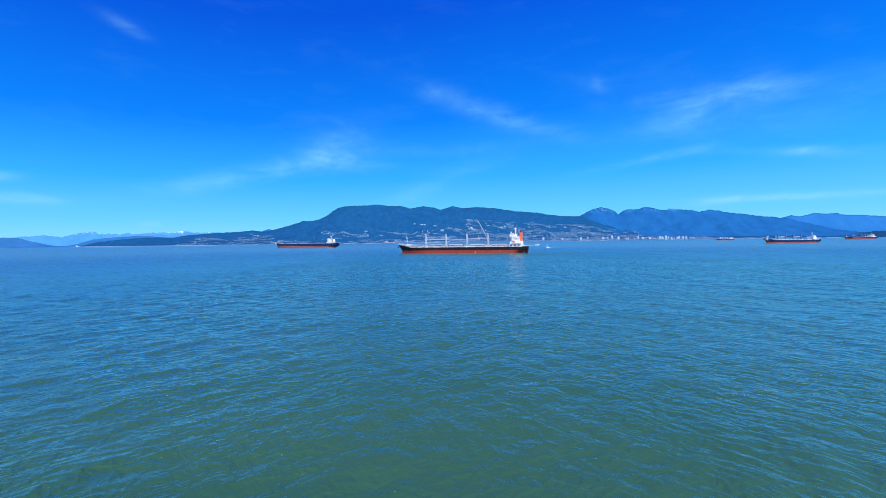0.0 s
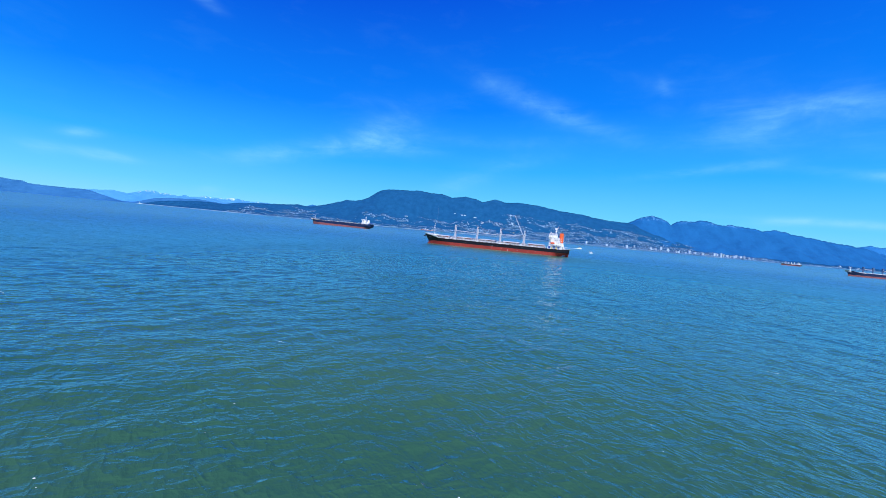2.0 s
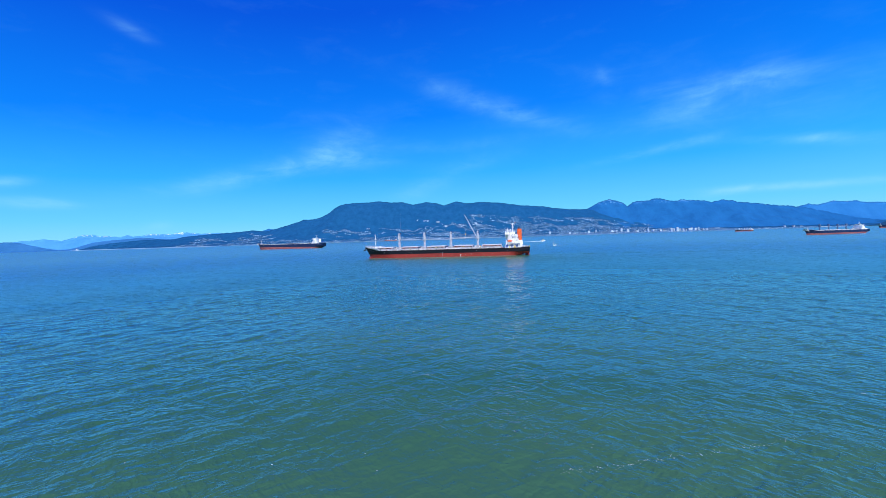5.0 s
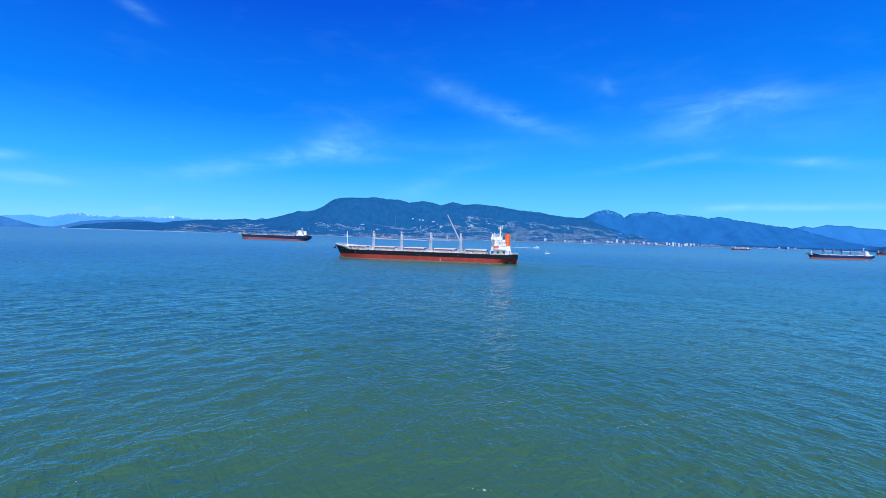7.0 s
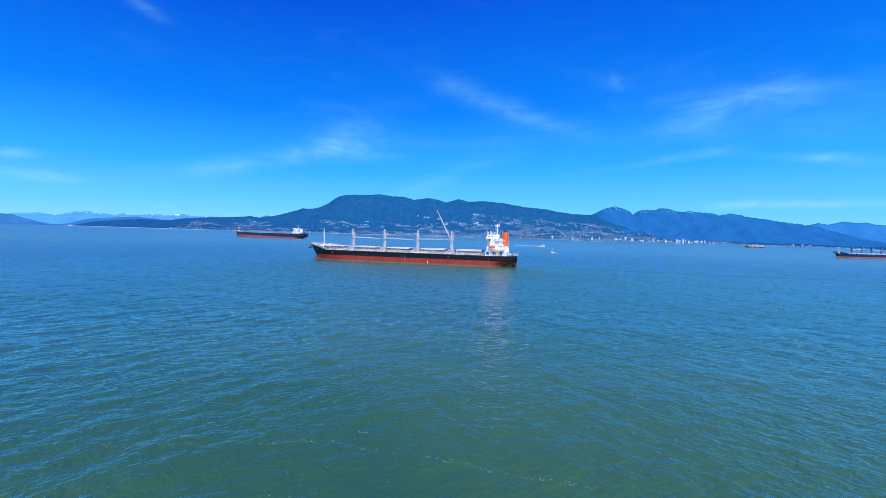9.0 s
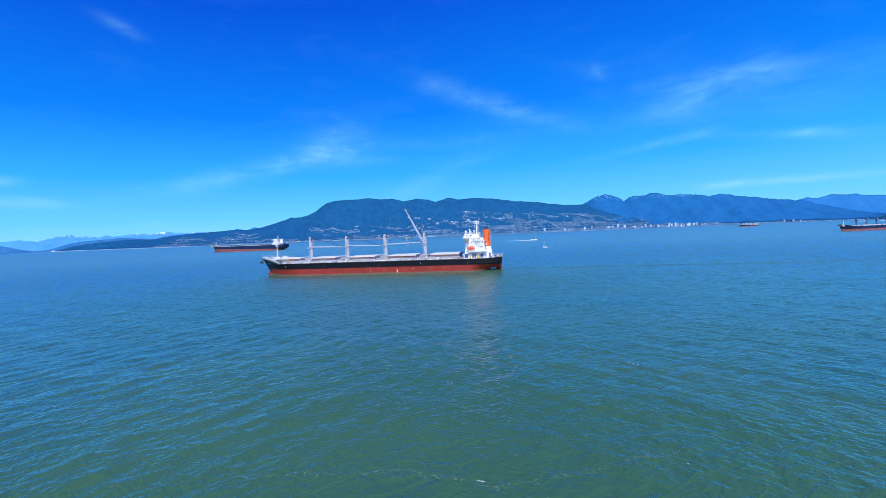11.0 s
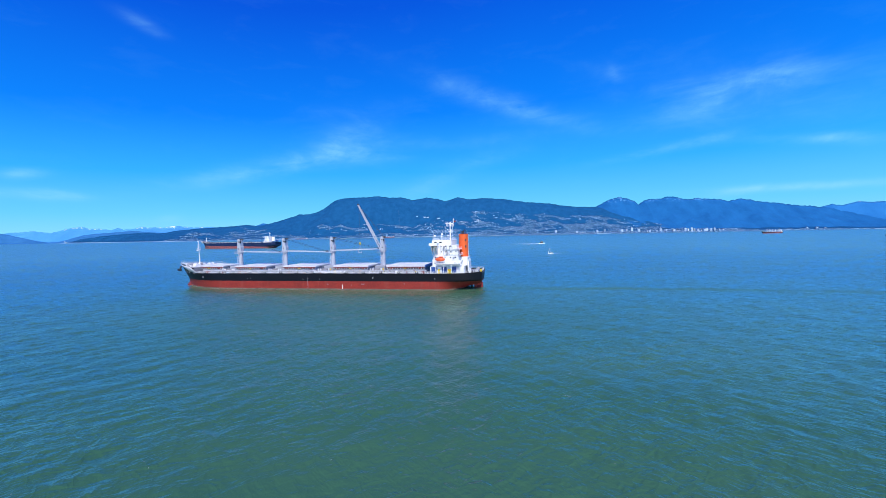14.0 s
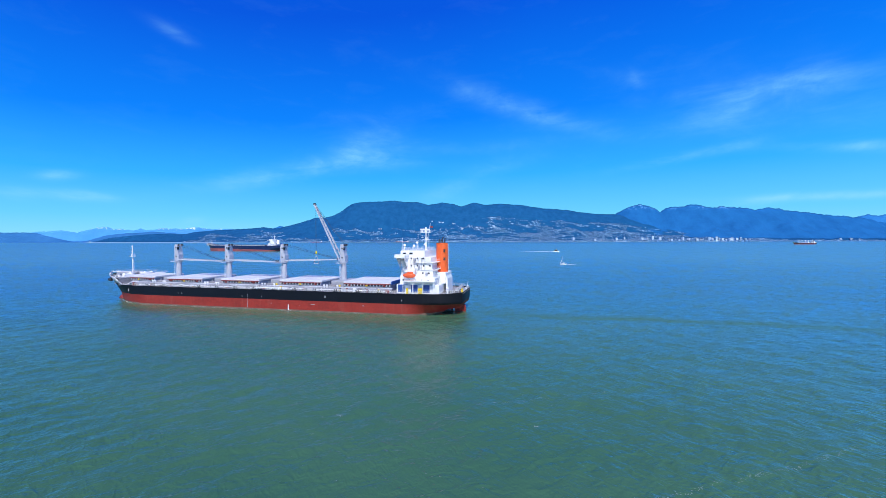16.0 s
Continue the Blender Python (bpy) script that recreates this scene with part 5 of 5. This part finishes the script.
def build_tower_kind(name, w, d, h, mat, place, label):
    t = thing(name, label, "apartment building", place, "shore apartment towers", 12)
    B = bmesh.new
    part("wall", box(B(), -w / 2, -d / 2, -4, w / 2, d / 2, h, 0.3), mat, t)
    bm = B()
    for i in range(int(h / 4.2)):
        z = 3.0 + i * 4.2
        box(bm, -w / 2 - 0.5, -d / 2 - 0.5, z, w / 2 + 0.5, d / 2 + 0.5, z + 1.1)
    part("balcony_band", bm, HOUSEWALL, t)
    part("roof_house", box(B(), -w / 4, -d / 4, h, w / 4, d / 4, h + 3), ROOFING, t)
    return t


def build_towers():
    rnd = random.Random(5)
    places = [1700, 1780, 1934, 1986, 2038, 2099, 2169, 2195, 2281, 2315, 2358, 2419, 2427, 2490, 2538, 2572, 2620, 2666, 2700, 2759, 2801, 2869, 2912, 2455, 2598, 2730, 2830, 1500, 1560, 1300]
    kinds = []
    for i, s in enumerate(places):
        p = on_hill(s, rnd.uniform(0.03, 0.10))
        h = rnd.choice((24, 30, 36, 44, 34)) * (1.25 if 2400 < s < 2800 else 0.9)
        if i < 5:
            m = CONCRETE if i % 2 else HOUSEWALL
            kinds.append(build_tower_kind("apartment_tower", rnd.uniform(13, 20), 14, h, m, tuple(p), "concrete apartment tower near the shore, tinted haze blue"))
        else:
            src = kinds[i % 5]
            copy_thing(src, Matrix.Translation(p) @ pose(0, 0, rnd.uniform(-9, 2), 0, 0, 12 + rnd.uniform(-20, 20)))
    # pale blocks on the upper slope
    for s, z, w, h in ((-74, 234, 18, 5), (5, 229, 26, 7), (40, 226, 30, 6), (154, 212, 36, 6), (243, 159, 26, 9), (230, 152, 40, 5), (-45, 144, 9, 11), (14, 144, 9, 12), (74, 143, 9, 12), (400, 169, 30, 6), (430, 162, 30, 5), (570, 186, 30, 7), (585, 178, 44, 6), (560, 170, 52, 5), (600, 163, 60, 5), (-609, 155, 40, 3),
                       (3815, 16, 26, 16), (3895, 16, 30, 18), (3943, 12, 24, 12), (982, 12, 18, 10)):
        v, z = 0.0, z - 24 * min(1, z / 100)
        while v < 0.95 and on_hill(s, v).z < z:
            v += 0.01
        p = on_hill(s, v)
        b = thing("hillside_block", "long building on the wooded hillside, tinted haze blue", "building", tuple(p), "hillside blocks", 12)
        x, k = -w / 2, 0
        while x < w / 2 - 1.5:
            # wings of uneven length and height, stepped up the slope
            run = min(rnd.uniform(5, 11), w / 2 - x)
            top, back = h * rnd.uniform(0.55, 1.2), rnd.uniform(-5, 5)
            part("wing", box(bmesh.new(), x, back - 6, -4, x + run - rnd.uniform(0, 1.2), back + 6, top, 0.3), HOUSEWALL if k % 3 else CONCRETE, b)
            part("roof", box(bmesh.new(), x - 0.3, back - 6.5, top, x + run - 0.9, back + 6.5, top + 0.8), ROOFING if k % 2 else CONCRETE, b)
            x, k = x + run, k + 1


build_towers()


def build_lighthouse():
    p = on_hill(-3690, 0.10)
    t = thing("lighthouse", "small white lighthouse on the rocky point", "lighthouse", (p.x, p.y, max(p.z, 2)), turn=12)
    part("tower", rod(bmesh.new(), (0, 0, -3), (0, 0, 15), 3.2, 2.2, 14), WHITE, t)
    part("lantern", rod(bmesh.new(), (0, 0, 15), (0, 0, 18), 1.8, 1.5, 12), DARKRED, t)
    part("keeper_house", box(bmesh.new(), 8, -5, -3, 24, 5, 6, 0.3), WHITE, t)


build_lighthouse()


def build_radio_mast():
    base = on_hill(-258, 0.5)
    t = thing("radio_mast", "tall thin grey lattice radio mast on the slope", "mast", tuple(base), turn=12)
    h = 292 - base.z
    for dx, dy in ((-1.0, -0.6), (1.0, -0.6), (0.0, 1.0)):
        part("leg", rod(bmesh.new(), (dx, dy, -4), (dx * 0.3, dy * 0.3, h), 0.35, 0.25, 5), DARKCRANE, t)
    for i in range(14):
        z = h * (i + 0.5) / 14
        k = 1 - 0.7 * z / h
        part("brace", beam(bmesh.new(), (-k, -0.6 * k, z), (k, -0.6 * k, z + 3), 0.3), DARKCRANE, t)


build_radio_mast()

# wooded point at the right end of the bay, haze blue in its tones
build_ridge("wooded_point", "dark wooded headland low over the water, tinted haze blue", hazy_forest_material("hazy_near_conifers", (0.008, 0.050, 0.115), (0.015, 0.080, 0.165), 0.02, sand=2.0),
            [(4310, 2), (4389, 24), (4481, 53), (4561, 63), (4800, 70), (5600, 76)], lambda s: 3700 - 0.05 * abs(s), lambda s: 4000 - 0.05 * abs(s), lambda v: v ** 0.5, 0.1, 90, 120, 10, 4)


def build_trees():
    """Crowns along crests and shore, so that the woods have an uneven edge."""
    rnd = random.Random(21)
    verts, faces = [], []

    def tree(p, h):
        w = h * rnd.uniform(0.22, 0.34)
        base = len(verts)
        a0 = rnd.random() * 6.28
        for i in range(5):
            a = a0 + i * 1.2566
            verts.append((p.x + w * math.cos(a), p.y + w * math.sin(a), p.z - 1 + rnd.uniform(0, h * 0.2)))
        verts.append((p.x, p.y, p.z + h))
        for i in range(5):
            faces.append((base + i, base + (i + 1) % 5, base + 5))
    for i in range(5200):
        s = rnd.uniform(-3720, 2900)
        tree(on_hill(s, rnd.uniform(0.9, 0.995)), rnd.uniform(3, 6))
    for i in range(9000):
        s = rnd.uniform(-3720, 4300)
        tree(on_hill(s, rnd.random() ** 1.3 * 0.75 + 0.02), rnd.uniform(4, 8))
    me = bpy.data.meshes.new("conifers")
    me.from_pydata(verts, [], faces)
    me.materials.append(HAZY_FOREST)
    tagged(new("conifer_woods", me), "conifers over the far slopes, coloured in haze blue", "trees", kind="stuff")


build_trees()


# ---- foam on the water ----
def build_foam():
    rnd = random.Random(8)
    verts, faces = [], []

    def fleck(x, y, r):
        base = len(verts)
        k = rnd.choice((4, 5, 6))
        a0 = rnd.random() * 6.28
        z = wave_height(x, y) + 0.03
        for i in range(k):
            a = a0 + 6.283 * i / k
            q = r * rnd.uniform(0.5, 1.2)
            verts.append((x + q * math.cos(a) * 1.5, y + q * math.sin(a), z))
        faces.append(list(range(base, base + k)))
    lines = (
        ((54.9, -464.0), (60.2, -461.7), (66.8, -458.3), (76.3, -453.7)),
        ((74.3, -465.1), (77.8, -463.5), (82.6, -461.3)),
        ((36.2, -410.0), (41.8, -409.1), (47.7, -408.1), (53.7, -406.5), (60.7, -404.1), (66.7, -401.5), (71.9, -398.5)),
        ((84.9, -303.2), (91.8, -299.8), (99.3, -295.9), (105.1, -291.9)),
        ((101.2, -281.3), (114.2, -277.1), (120.7, -273.4)),
        ((60, -221), (76, -218), (85, -220), (104, -212)),
        ((112, -106), (119, -102), (128, -97)), ((130, -96), (148, -85)), ((98, -83), (107, -79), (121, -72)),
        ((70, -360), (92, -352)), ((40, -270), (62, -264), (88, -266)), ((96, -170), (122, -160), (150, -162)))
    for line in lines:
        for a, b in zip(line, line[1:]):
            d = math.hypot(b[0] - a[0], b[1] - a[1])
            for i in range(int(d * 16)):
                if fbm(a[0] + i * 0.13, a[1] * 0.3, 3) < -0.12:
                    continue
                k = rnd.random()
                off = rnd.gauss(0, 0.22) + 0.6 * math.sin(k * 3.1) * fbm(a[0], k * 2, 3)
                fleck(a[0] + (b[0] - a[0]) * k + rnd.gauss(0, 0.1), a[1] + (b[1] - a[1]) * k + off, rnd.uniform(0.010, 0.034))
    for i in range(2600):
        x, y = rnd.uniform(-60, 230), rnd.uniform(-500, -20)
        fleck(x, y, rnd.uniform(0.015, 0.05) * (1.4 if rnd.random() < 0.08 else 1))
    # wash along the hull's side
    for i in range(1500):
        x = rnd.uniform(-79.5, 74)
        if fbm(x / 9.0, 4.4, 3) > -0.1 or x < -70:
            fleck(x, -half_beam(x, 0.0) - abs(rnd.gauss(0.1, 0.35)), rnd.uniform(0.03, 0.09))
    # small breaking crests
    for i in range(70):
        x, y = rnd.uniform(-40, 220), rnd.uniform(-480, -30)
        a = rnd.uniform(-0.6, 0.2)
        for j in range(rnd.randint(8, 22)):
            t = rnd.gauss(0, 0.5)
            fleck(x + t * math.cos(a), y + t * math.sin(a) + rnd.gauss(0, 0.08), rnd.uniform(0.015, 0.06))
    me = bpy.data.meshes.new("foam")
    me.from_pydata(verts, [], faces)
    me.materials.append(FOAM)
    tagged(new("sea_foam", me), "thin lines and flecks of white foam on the water", "foam", kind="stuff")


def build_wake(name, label, x, y, way, length, width, lump):
    rnd = random.Random(2)
    verts, faces = [], []
    d = Vector((math.cos(way), math.sin(way), 0))
    side = Vector((-d.y, d.x, 0))
    for i in range(int(length * 7)):
        k = rnd.random() ** 1.5
        p = Vector((x, y, 0.06)) + d * (k * length) + side * rnd.gauss(0, width * (0.25 + 0.5 * k))
        base = len(verts)
        r = rnd.uniform(0.3, 1.0) * (1.1 - 0.6 * k)
        for j in range(5):
            a = 6.283 * j / 5
            verts.append((p.x + 1.8 * r * math.cos(a), p.y + r * math.sin(a), -0.1))
        verts.append((p.x, p.y, lump * rnd.uniform(0.3, 1.0) * (1.05 - 0.75 * k)))
        faces.extend((base + j, base + (j + 1) % 5, base + 5) for j in range(5))
    me = bpy.data.meshes.new(name)
    me.from_pydata(verts, [], faces)
    me.materials.append(FOAM)
    tagged(new(name, me), label, "foam", kind="stuff")


build_foam()
build_wake("boat_wake", "white foam wake trailing behind the motor vessel", 139, 704, radians(176), 62, 0.8, 0.7)
build_wake("sailboat_wake", "short foam wake behind the sailing yacht", 141, 289, radians(5), 8, 0.35, 0.2)
